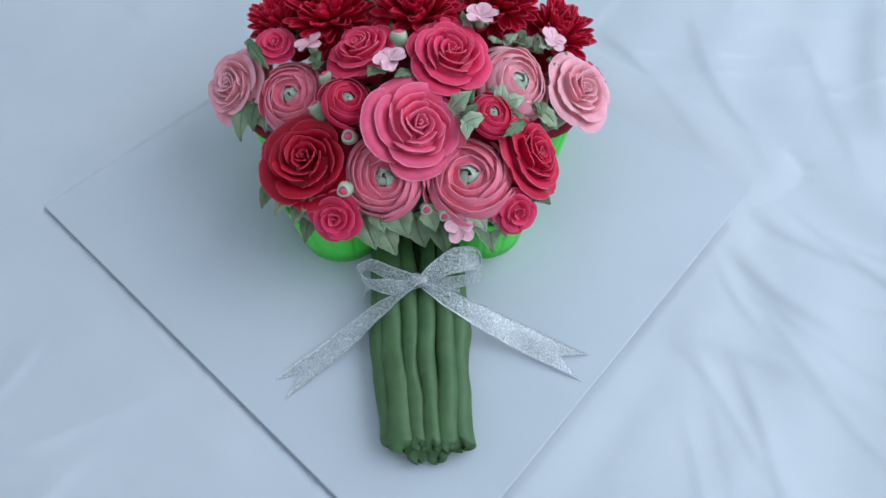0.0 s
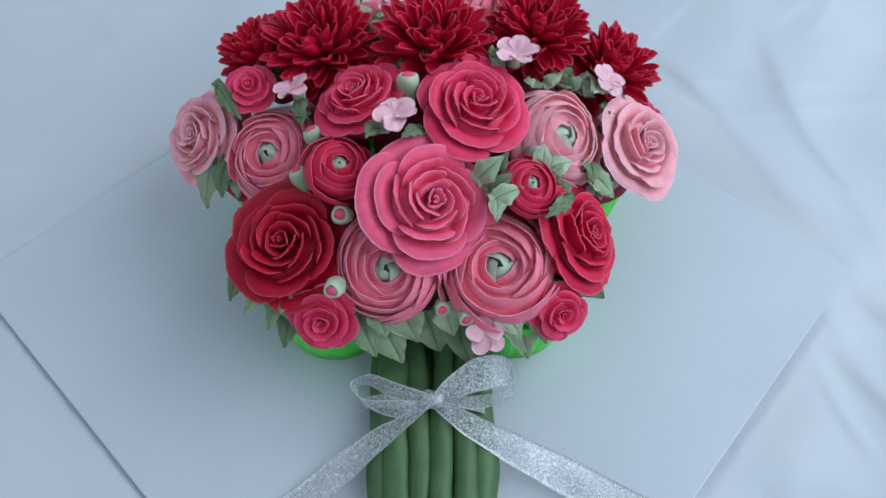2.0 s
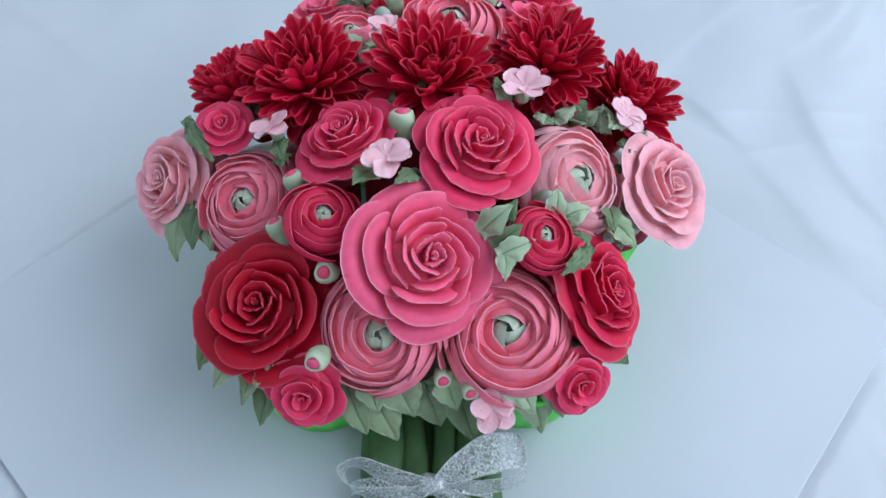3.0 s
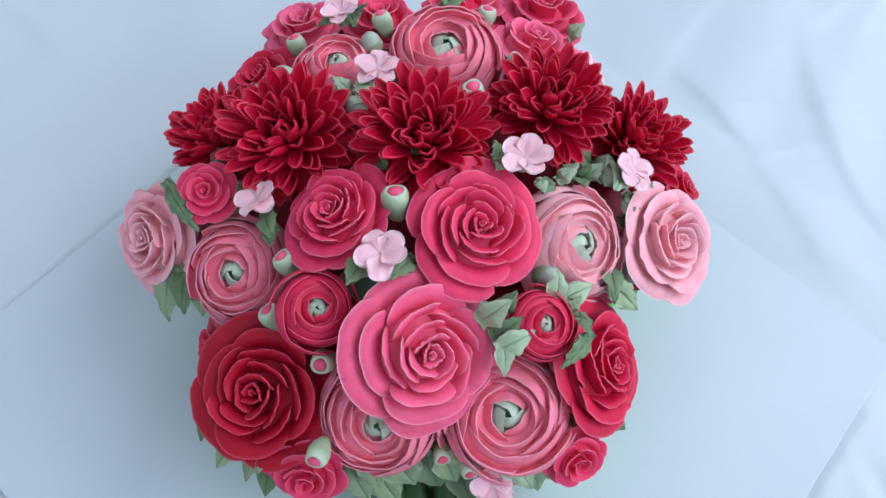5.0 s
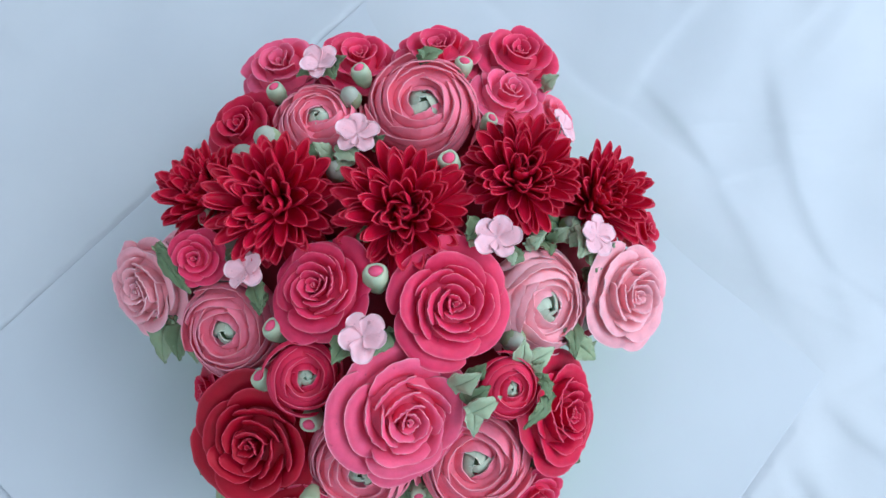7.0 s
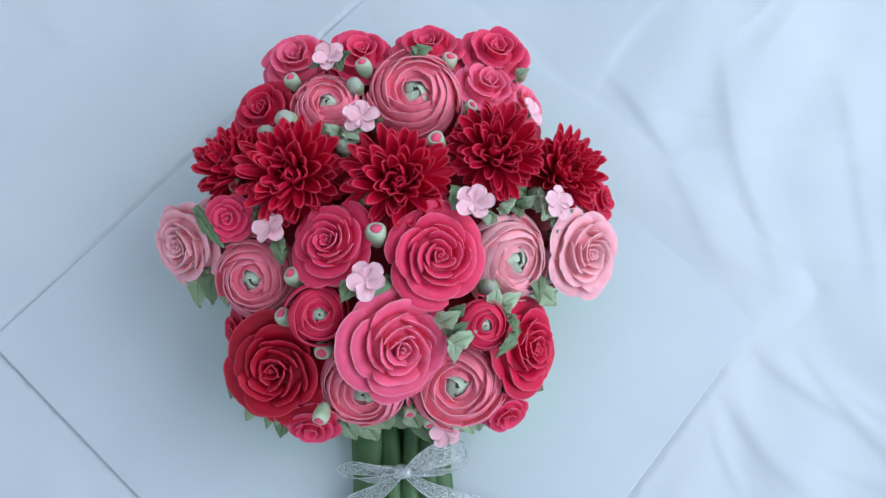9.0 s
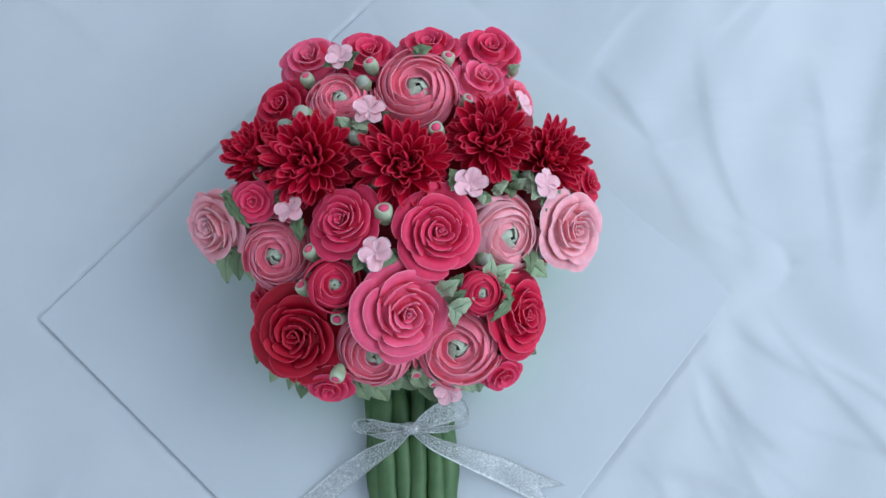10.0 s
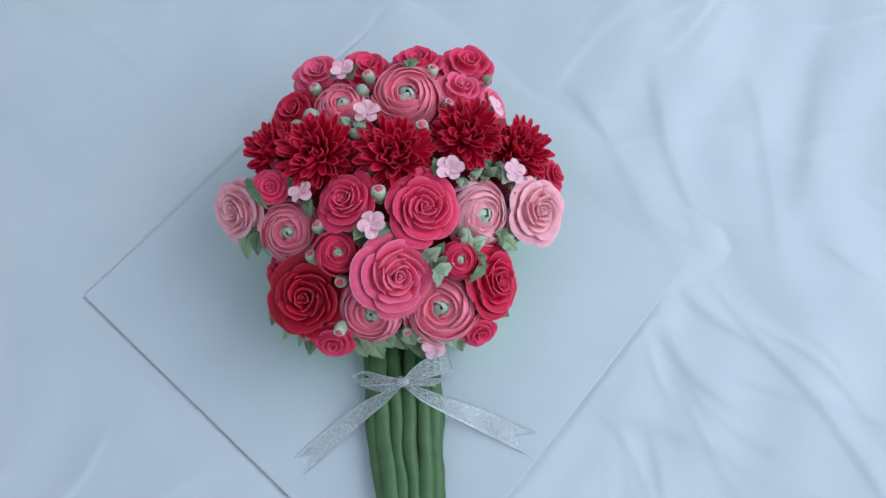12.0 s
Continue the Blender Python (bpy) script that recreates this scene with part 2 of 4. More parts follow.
def flower_base(parent, size, cream, domed=False):
    profile = [(0.05, -0.95), (0.34, -0.9), (0.55, -0.6), (0.82, -0.29), (0.62, -0.12), (0.46, -0.04), (0.3, 0.0), (0.12, 0.0), (0.03, 0.0)]
    if domed:
        profile = [(0.05, -0.95), (0.34, -0.9), (0.60, -0.6), (0.96, -0.22), (0.90, -0.05), (0.76, 0.08), (0.60, 0.14), (0.45, 0.13), (0.33, 0.07), (0.24, 0.0), (0.03, 0.0)]
    verts, faces = lathe([(r * size, z * size) for r, z in profile], 18)
    part("flower_base", mesh_of("flower_base", verts, faces, cream), parent)


def rose(place, normal, size, colour, label, seed, rings=ROSE, group="piped roses"):
    rng = np.random.default_rng(seed)
    ob = thing("rose", facing(Vector(place) - Vector(normal).normalized() * size * 0.19, normal, rng.uniform(0, 6.28)), label, "buttercream flower", group)
    hand = rng.choice((-1, 1))
    for count, half, r0, r1, top, deep, roll in rings:
        start = rng.uniform(0, 6.28)
        for i in range(count):
            grow = rng.uniform(0.94, 1.05)
            low = (r0, top - deep)
            verts, faces, rim = wrap_petal(rng, size, start + 2 * math.pi * i / count + rng.uniform(-0.14, 0.14), radians(half) * rng.uniform(0.92, 1.08), low,
                                           (r1 * grow, top + rng.uniform(-0.04, 0.04)), roll, 2.8 if r1 < 0.7 else 3.2, (0.13 if r1 < 0.7 else 0.075) * hand, 0.042, chord=0.32 if r1 < 0.4 else 0.16 if r1 < 0.7 else 0.02, edge=0.42)
            part("petal", mesh_of("petal", verts, faces, CREAM[colour], rim), ob)
    flower_base(ob, size, CREAM[colour])
    return ob


def ranunculus(place, normal, size, colour, label, seed, rings=RANUNCULUS, heart=0.22):
    rng = np.random.default_rng(seed)
    ob = thing("ranunculus", facing(Vector(place) - Vector(normal).normalized() * size * 0.22, normal, rng.uniform(0, 6.28)), label, "buttercream flower", "piped ranunculus")
    hand = rng.choice((-1, 1))
    for count, half, r1, top in rings:
        start = rng.uniform(0, 6.28)
        lean = 0.15 if r1 < 0.4 else 0.10 if r1 < 0.65 else 0.05
        for i in range(count):
            verts, faces, rim = wrap_petal(rng, size, start + 2 * math.pi * i / count + rng.uniform(-0.15, 0.15), radians(half) * rng.uniform(0.9, 1.1),
                                           (r1 + lean, top - 0.30), (r1 * rng.uniform(0.94, 1.05), top + rng.uniform(-0.045, 0.04)), -0.045, 3.4, 0.10 * hand, 0.046, edge=0.45)
            part("petal", mesh_of("petal", verts, faces, CREAM[colour], rim * 0.8), ob)
    # Dark green here paints in the shade of the slit between heart petals.
    verts, faces = lathe([(r * heart * size, z * size) for r, z in ((0.8, 0.0), (0.84, 0.06), (0.6, 0.10), (0.3, 0.12), (0.03, 0.12))], 12)
    part("heart_bud", mesh_of("heart_bud", verts, faces, CREAM["leaf_dark"]), ob, "heart bud coloured dark green for the shaded slit")
    for i in range(3):
        verts, faces, rim = wrap_petal(rng, size, 2.1 * i, radians(100), (heart * 1.02, -0.02), (heart * (0.10 + 0.16 * i), 0.21 + 0.018 * i), -0.07, 3.6, 0.42 * hand, 0.07, 13, 8)
        part("heart_petal", mesh_of("heart_petal", verts, faces, CREAM["heart"], rim), ob, "pale green heart petal")
    flower_base(ob, size, CREAM[colour], True)
    return ob


# angle from the flower's plane, length, number of petals
DAHLIA = ((84, 0.66, 4), (76, 0.80, 7), (66, 0.91, 10), (56, 0.99, 13), (45, 1.04, 15), (34, 1.06, 16), (22, 1.06, 16), (9, 1.02, 15), (-4, 0.95, 13), (-18, 0.82, 10))


def spear_petal(rng, size, length, width, rise, curl, nu=11, nv=12):
    """A spoon-shaped trough of a petal along +x that leaves the axis at the angle rise and curls up."""
    u, v = np.meshgrid(np.linspace(-1, 1, nu), 1 - (1 - np.linspace(0, 1, nv)) ** 1.8, indexing="ij")
    tail = np.clip((v - 0.58) / 0.42, 0, 1)
    w = width * np.where(v < 0.58, 0.50 + 0.50 * np.sin(np.clip(v / 0.58, 0, 1) * math.pi / 2), np.clip(1 - tail ** 3.0, 0.012, 1) ** 0.52)
    line = v[0]
    slope = rise + rng.uniform(-0.12, 0.12) + curl * (line - 0.45) + rng.uniform(-0.12, 0.12) * line ** 2
    step = np.diff(line) * length
    mid = (slope[1:] + slope[:-1]) / 2
    px = np.concatenate([[0], np.cumsum(step * np.cos(mid))]) + 0.06 * math.cos(rise)
    pz = np.concatenate([[0], np.cumsum(step * np.sin(mid))]) + 0.06 * math.sin(rise)
    fold = (0.6 + 1.05 * v ** 0.8) * (1 - 0.30 * tail ** 2)
    y = w / fold * np.sin(u * fold) + 0.03 * math.sin(rng.uniform(0, 6.28)) * v * v
    h = w / fold * (1 - np.cos(u * fold))
    grid = np.stack([px - h * np.sin(slope), y, pz + h * np.cos(slope)], axis=2) * size
    verts, faces = slab(grid, size * (0.020 + 0.06 * (1 - v) * (1 - u * u)))
    rim = np.clip((np.maximum(np.abs(u) * np.clip(2.4 * v - 0.9, 0, 1), v) - 0.92) / 0.08, 0, 1) * 0.62
    return verts, faces, np.concatenate([rim.ravel(), rim.ravel()])


def dahlia(place, normal, size, label, seed):
    rng = np.random.default_rng(seed)
    ob = thing("dahlia", facing(Vector(place) - Vector(normal).normalized() * size * 0.60, normal, rng.uniform(0, 6.28)), label, "buttercream flower", "piped dahlias")
    for rise, length, count in DAHLIA:
        start = rng.uniform(0, 6.28)
        for i in range(count):
            verts, faces, rim = spear_petal(rng, size, length * rng.uniform(0.82, 1.02), (0.190 if rise > 70 else 0.162) * rng.uniform(0.88, 1.12), radians(rise), 0.80 if rise > 70 else 0.62)
            petal = part("petal", mesh_of("petal", verts, faces, CREAM["dahlia"], rim), ob)
            petal.matrix_local = Matrix.Rotation(start + 2 * math.pi * i / count + rng.uniform(-0.17, 0.17), 4, "Z") @ Matrix.Rotation(rng.uniform(-0.25, 0.25), 4, "X")
    verts, faces = lathe([(r * size, z * size) for r, z in ((0.05, -0.9), (0.4, -0.8), (0.46, -0.4), (0.42, -0.05), (0.28, 0.12), (0.03, 0.2))], 18)
    part("flower_base", mesh_of("flower_base", verts, faces, CREAM["dahlia"]), ob)
    return ob


def blossom(place, normal, size, seed, label="pale pink five-petalled piped blossom between larger flowers"):
    rng = np.random.default_rng(seed)
    ob = thing("blossom", facing(place, normal, rng.uniform(0, 6.28)), label, "buttercream flower", "small pale blossoms")
    for i in range(5):
        u, v = np.meshgrid(np.linspace(-1, 1, 11), np.linspace(0, 1, 7), indexing="ij")
        long = 1.0 * rng.uniform(0.92, 1.06)
        outline = (1 - np.abs(u) ** 2.4) ** 0.5
        x = long * (0.05 + 0.95 * v * (0.45 + 0.55 * outline))
        y = u * 0.53 * np.sin(np.clip(v, 0.06, 1) ** 0.95 * 2.05)
        z = 0.22 * v ** 1.1 + 0.10 * np.abs(u) ** 2 * v - 0.10 * v ** 4 + 0.04 * ripple(rng, u) * v * v + 0.05 * np.exp(-(u / 0.22) ** 2) * np.sin(v * 3.1)
        verts, faces = slab(np.stack([x, y, z], axis=2) * size, np.full(u.shape, 0.08 * size) * (1.1 - 0.5 * v))
        rim = np.clip((v - 0.8) / 0.2, 0, 1)
        petal = part("petal", mesh_of("petal", verts, faces, CREAM["blush"], np.concatenate([rim.ravel(), rim.ravel()])), ob)
        petal.matrix_local = Matrix.Rotation(2 * math.pi * i / 5 + rng.uniform(-0.08, 0.08), 4, "Z") @ Matrix.Rotation(rng.uniform(-0.25, 0.25), 4, "X") @ Matrix.Rotation(rng.uniform(-0.28, 0.12), 4, "Y")
    verts, faces = lathe([(r * size, z * size) for r, z in ((0.04, -0.7), (0.3, -0.6), (0.24, -0.12), (0.1, -0.02), (0.02, 0.0))], 10)
    part("flower_base", mesh_of("flower_base", verts, faces, CREAM["leaf_pale"]), ob, "green stub under the petals")
    return ob


MOUND = Vector((0.012, 0.045, 0.0))


def outward(place):
    """The way that the mound of flowers faces at a place."""
    d = Vector(place) - Vector((MOUND.x, MOUND.y, -0.01))
    return d.normalized()


def leaf(base, tip, tone, wide, frill=0.022):
    base, tip = Vector(base), Vector(tip)
    rng = np.random.default_rng(int(abs(base.x * 7919 + tip.y * 104729) * 1000))
    way = tip - base
    length = way.length
    up = outward(base) * 0.6 + Vector((0.0, -0.25, 0.6))
    side = up.cross(way).normalized()
    up = way.normalized().cross(side).normalized()
    m = Matrix((way.normalized(), side, up)).transposed().to_4x4()
    m.translation = base
    label = {"pale": "pale sage green piped leaf with a creased middle", "mid": "sage green pointed piped leaf at the foot of the flowers"}.get(tone, "darker green piped leaf tucked between flowers")
    ob = thing("leaf", m, label, "buttercream leaf", "piped leaves")
    u, v = np.meshgrid(np.linspace(-1, 1, 13), np.linspace(-0.15, 1, 22), indexing="ij")
    vv = np.clip(v, 0, 1)
    w = wide * 0.72 * np.where(vv < 0.36, 0.62 + 0.38 * np.sin(vv / 0.36 * math.pi / 2), np.clip(1 - (vv - 0.36) / 0.64, 0, 1) ** 0.92) + 0.006
    w = w * (1 + 0.05 * np.sin(21 * vv + rng.uniform(0, 6.28)) * (1 - vv))
    x = v
    y = u * w
    z = 0.07 * np.sin(vv * math.pi) + 0.05 * vv ** 3 + 0.70 * w * np.abs(u) ** 0.8 * (1 - 0.45 * np.abs(u))
    z = z + (frill * np.sin(24 * (vv - 0.5 * np.abs(u)) + rng.uniform(0, 6.28)) + 0.02 * ripple(rng, v * 2 + u, (2, 4, 7))) * np.abs(u)
    grid = np.stack([x, y, z], axis=2) * length
    verts, faces = slab(grid, 0.0020 * (1.2 - 0.8 * np.abs(u)) * (1 - 0.85 * vv ** 2) + 0.003 * np.clip(-v, 0, 1))
    rim = np.clip((np.abs(u) - 0.8) / 0.2, 0, 1) * 0.7
    part("blade", mesh_of("blade", verts, faces, CREAM["leaf_" + tone], np.concatenate([rim.ravel(), rim.ravel()])), ob)
    return ob


def berry(place, size, axis=None):
    rng = np.random.default_rng(int(abs(place[0] * 7919 + place[1] * 104729) * 1000))
    n = Vector(axis) if axis else outward(place) + Vector((rng.uniform(-0.3, 0.3), rng.uniform(-0.45, 0.05), 0.1))
    ob = thing("flower_bud", facing(place, n), "coral bud in a pale green piped cup", "buttercream bud", "buds in cups")
    cup = ((0.15, -2.1), (0.45, -1.9), (0.78, -1.2), (0.98, -0.45), (0.96, 0.05), (0.80, 0.42), (0.64, 0.52), (0.52, 0.44), (0.44, 0.2), (0.02, 0.0))
    verts, faces = lathe([(r * size, z * size) for r, z in cup], 18, lambda a, k: 1 + 0.07 * math.sin(3 * a + 0.5 * k) + rng.uniform(-0.02, 0.02))
    part("cup", mesh_of("cup", verts, faces, CREAM["leaf_pale"], np.repeat((0, 0, 0, 0, 0.3, 0.8, 1, 0.6, 0, 0), 18)), ob, "pale green cup")
    ball = [(0.55 * math.cos(b), 0.36 + 0.36 * math.sin(b)) for b in np.linspace(-1.5, 1.52, 9)]
    verts, faces = lathe([(r * size, z * size) for r, z in ball], 14, lambda a, k: 1 + 0.08 * math.sin(2 * a + 1))
    part("bud", mesh_of("bud", verts, faces, CREAM["rose"]), ob, "coral pink bud")
    return ob


def green_bud(place, size):
    rng = np.random.default_rng(int(abs(place[0] * 7919 + place[1] * 104729) * 1000))
    n = outward(place) + Vector((rng.uniform(-0.3, 0.3), rng.uniform(-0.5, 0.0), 0.0))
    ob = thing("flower_bud", facing(place, n), "closed pale green bud with overlapping scales", "buttercream bud", "closed buds")
    body = ((0.1, -1.8), (0.6, -1.6), (0.9, -0.9), (1.0, -0.2), (0.85, 0.4), (0.5, 0.78), (0.03, 0.92))
    verts, faces = lathe([(r * size, z * size) for r, z in body], 16)
    part("body", mesh_of("body", verts, faces, CREAM["white"]), ob, "whitish bud tip")
    for i in range(3):
        verts, faces, rim = wrap_petal(rng, size, 2.09 * i + rng.uniform(-0.2, 0.2), radians(62), (0.95, -1.2), (0.78, 0.42), -0.20, 2.4, 0.05, 0.14, 9, 6)
        part("scale", mesh_of("scale", verts, faces, CREAM["leaf_mid"], rim), ob)
    return ob


# ==== room: unseen plain shell, added to close the place and bounce window light
def box_mesh(name, x0, x1, y0, y1, z0, z1, material, bevel=0.0):
    bm = bmesh.new()
    bmesh.ops.create_cube(bm, size=1.0, matrix=Matrix.Translation(((x0 + x1) / 2, (y0 + y1) / 2, (z0 + z1) / 2)) @ Matrix.Diagonal((x1 - x0, y1 - y0, z1 - z0, 1)))
    if bevel:
        bmesh.ops.bevel(bm, geom=bm.edges[:], offset=bevel, segments=2, affect="EDGES", profile=0.6)
    data = bpy.data.meshes.new(name)
    bm.to_mesh(data)
    bm.free()
    data.materials.append(material)
    return data


def setting(name, data, label):
    return tagged(new(name, data), label, kind="structure")


X0, X1, Y0, Y1, TOP = ROOM
setting("floor", box_mesh("floor", X0, X1, Y0, Y1, -0.12, -0.03, FLOOR), "unseen grey floor, added under the white cloth")
setting("ceiling", box_mesh("ceiling", X0, X1, Y0, Y1, TOP, TOP + 0.1, WALL), "unseen white painted ceiling, added to close the room and bounce light")
# Unseen west wall, greyer than the others to weaken light bounced from the left.
setting("wall_west", box_mesh("wall_west", X0 - 0.1, X0, Y0, Y1, -0.12, TOP, paint_material("low_bounce_wall", (0.74, 0.75, 0.76))), "unseen wall, added in light grey to cut bounced light")
setting("wall_north", box_mesh("wall_north", X0, X1, Y1, Y1 + 0.1, -0.12, TOP, WALL), "unseen white painted wall, added to close the room and bounce light")
setting("wall_south", box_mesh("wall_south", X0, X1, Y0 - 0.1, Y0, -0.12, TOP, WALL), "unseen white painted wall, added to close the room and bounce light")


def window_wall():
    """East wall in four pieces round the window opening, joined into one mesh."""
    bm = bmesh.new()
    ya, yb, za, zb = WINDOW
    for y0, y1, z0, z1 in ((Y0, ya, -0.12, TOP), (yb, Y1, -0.12, TOP), (ya, yb, -0.12, za), (ya, yb, zb, TOP)):
        bmesh.ops.create_cube(bm, size=1.0, matrix=Matrix.Translation((X1 + 0.05, (y0 + y1) / 2, (z0 + z1) / 2)) @ Matrix.Diagonal((0.1, y1 - y0, z1 - z0, 1)))
    data = bpy.data.meshes.new("wall_east")
    bm.to_mesh(data)
    bm.free()
    data.materials.append(WALL)
    return data


setting("wall_east", window_wall(), "unseen white painted wall with a window opening, added to close the room")


# ==== cloth and board
FOLDS = (  # start, end, height, width: creases running through the cloth
    ((0.141, 0.177), (0.219, 0.262), 0.004, 0.010), ((0.219, 0.262), (0.42, 0.40), 0.005, 0.014), ((0.165, 0.170), (0.225, 0.045), 0.008, 0.012),
    ((0.245, 0.190), (0.258, 0.020), 0.009, 0.016), ((0.330, 0.170), (0.330, 0.020), 0.007, 0.016), ((0.284, -0.030), (0.375, -0.195), 0.006, 0.009),
    ((0.233, -0.002), (0.290, -0.062), 0.007, 0.010), ((0.210, -0.040), (0.262, -0.105), 0.008, 0.013), ((0.140, -0.108), (0.240, -0.135), 0.008, 0.020),
    ((0.420, 0.220), (0.350, 0.060), 0.012, 0.026), ((-0.335, 0.060), (-0.270, -0.130), 0.005, 0.022), ((-0.360, 0.310), (-0.240, 0.200), 0.005, 0.020),
    ((0.10, -0.24), (0.21, -0.19), 0.007, 0.014), ((-0.20, -0.19), (-0.29, -0.16), 0.005, 0.014), ((-0.14, -0.215), (-0.22, -0.235), 0.005, 0.010), ((0.05, 0.33), (0.20, 0.42), 0.006, 0.018))
crease_rng = random.Random(12)
for _ in range(46):
    cx, cy = crease_rng.uniform(0.16, 0.50), crease_rng.uniform(-0.28, 0.34)
    way, run = math.atan2(cy - 0.12, cx - 0.10) + crease_rng.uniform(-0.5, 0.5), crease_rng.uniform(0.05, 0.16)
    FOLDS += (((cx, cy), (cx + run * math.cos(way), cy + run * math.sin(way)), crease_rng.uniform(0.0015, 0.0046), crease_rng.uniform(0.0045, 0.009)),)
for _ in range(34):
    cx, cy = crease_rng.uniform(-0.48, -0.10), crease_rng.uniform(-0.36, -0.02)
    way, run = crease_rng.uniform(-1.1, 1.1), crease_rng.uniform(0.04, 0.12)
    FOLDS += (((cx, cy), (cx + run * math.cos(way), cy + run * math.sin(way)), crease_rng.uniform(0.0026, 0.0066), crease_rng.uniform(0.005, 0.010)),)


def cloth_height(x, y):
    rough = np.clip((x - 0.05) / 0.2, 0, 1)
    z = (0.0030 + 0.0024 * rough) * np.sin(9 * x + 4 * y + 1.4 * np.sin(7 * y + 2)) * np.sin(8 * y - 5 * x + 1.1 * np.sin(6 * x))
    z += (0.0014 + 0.0022 * rough) * np.sin(21 * x - 13 * y + 2.0 * np.sin(9 * x + 1)) * np.sin(17 * y + 11 * x + 1.7 * np.sin(11 * y))
    z += (0.0007 + 0.0009 * rough) * np.sin(47 * x + 21 * y + 2.3 * np.sin(19 * y)) * np.sin(31 * y - 37 * x + 1.5)
    for (ax, ay), (bx, by), tall, wide in FOLDS:
        dx, dy = bx - ax, by - ay
        size = math.hypot(dx, dy)
        s = ((x - ax) * dx + (y - ay) * dy) / size ** 2
        off = ((x - ax) * dy - (y - ay) * dx) / size + 0.005 * np.sin(4 * s + ax * 40)
        fade = np.exp(-np.clip(np.abs(s - 0.5) - 0.34, 0, None) ** 2 / 0.05)
        lean = np.where(off > 0, 0.55, 1.6)
        z += 0.235 * tall * fade * np.exp(-(off / (0.85 * wide * lean)) ** 2)
    return z


CORNERS = (Vector((-0.2515, -0.0192)), Vector((0.0222, -0.2553)), Vector((0.2583, 0.0184)), Vector((-0.0154, 0.2545)))
BOARD_TOP, BOARD_THICK = 0.006, 0.0030


def cloth():
    core = np.arange(-0.50, 0.5001, 0.0025)
    outer = np.array([-0.95, -0.86, -0.76, -0.67, -0.60, -0.54])
    axis = np.concatenate([outer, core, -outer[::-1]])
    x, y = np.meshgrid(axis, axis, indexing="ij")
    z = cloth_height(x, y)
    # pressed flat under the board, and lying over its corner on the window side
    ax, bx = (CORNERS[1] - CORNERS[0]).normalized(), (CORNERS[3] - CORNERS[0]).normalized()
    p = (x - CORNERS[0].x) * ax.x + (y - CORNERS[0].y) * ax.y
    q = (x - CORNERS[0].x) * bx.x + (y - CORNERS[0].y) * bx.y
    side = (CORNERS[1] - CORNERS[0]).length
    inside = np.minimum(np.minimum(p, side - p), np.minimum(q, side - q))
    press = np.clip((inside + 0.030) / 0.026, 0, 1)
    press = press * press * (3 - 2 * press)
    lap = np.clip((q - (side - 0.105 - 0.010 * np.sin(23 * p))) / 0.125, 0, 1) * np.clip((p + 0.05) / 0.055, 0, 1) * np.clip((side + 0.06 - p) / 0.06, 0, 1)
    over = lap * np.exp(-(np.clip(q - side, 0, None) / 0.06) ** 2)
    over = over * over * (3 - 2 * over)
    loose = z
    z = 0.0040 + z * (1 - press) + press * np.minimum(z, 0.0) * 0.2
    z = np.minimum(z, np.where(inside > -0.0026, BOARD_TOP - BOARD_THICK - 0.0006, 1.0))
    z = np.where(over > 0.0, np.maximum(z, (BOARD_TOP + 0.0016) * over - 0.0002 + 0.45 * np.abs(loose) * over * over), z)
    ride = np.exp(-(np.clip(-p - 0.004, 0, None) / 0.016) ** 2) * (p < -0.0026) * np.clip(q / side, 0, 1) ** 0.5 * (q < side + 0.03)
    z = np.maximum(z, 0.0057 * ride + z * (1 - ride))
    near = np.exp(-(np.clip(-q - 0.004, 0, None) / 0.014) ** 2) * (q < -0.0026) * np.clip(1 - 1.5 * p / side, 0, 1) ** 0.5 * (p > -0.03)
    z = np.maximum(z, 0.0040 * near + z * (1 - near))
    n = len(axis)
    idx = np.arange(n * n).reshape(n, n)
    faces = np.stack([idx[:-1, :-1], idx[1:, :-1], idx[1:, 1:], idx[:-1, 1:]], axis=2).reshape(-1, 4).tolist()
    verts = np.stack([x, y, z], axis=2).reshape(-1, 3)
    return setting("ground", mesh_of("cloth", verts, faces, CLOTH), "white satin cloth with soft folds and creases under the board")


cloth()


def cake_board():
    bm = bmesh.new()
    low = [bm.verts.new((c.x, c.y, BOARD_TOP - BOARD_THICK)) for c in CORNERS]
    face = bm.faces.new(low)
    up = bmesh.ops.extrude_face_region(bm, geom=[face])
    for v in up["geom"]:
        if isinstance(v, bmesh.types.BMVert):
            v.co.z = BOARD_TOP
    bmesh.ops.recalc_face_normals(bm, faces=bm.faces[:])
    upright = [e for e in bm.edges if abs(e.verts[0].co.z - e.verts[1].co.z) > 0.001]
    bmesh.ops.bevel(bm, geom=upright, offset=0.0012, segments=2, affect="EDGES", profile=0.5)
    flat_edges = [e for e in bm.edges if abs(e.verts[0].co.z - e.verts[1].co.z) < 0.0001 and len(e.link_faces) == 2]
    bmesh.ops.bevel(bm, geom=flat_edges, offset=0.0007, segments=2, affect="EDGES", profile=0.5)
    data = bpy.data.meshes.new("cake_board")
    bm.to_mesh(data)
    bm.free()
    data.materials.append(BOARD)
    return tagged(new("cake_board", data), "square white cake board lying on the cloth", "cake board")


cake_board()


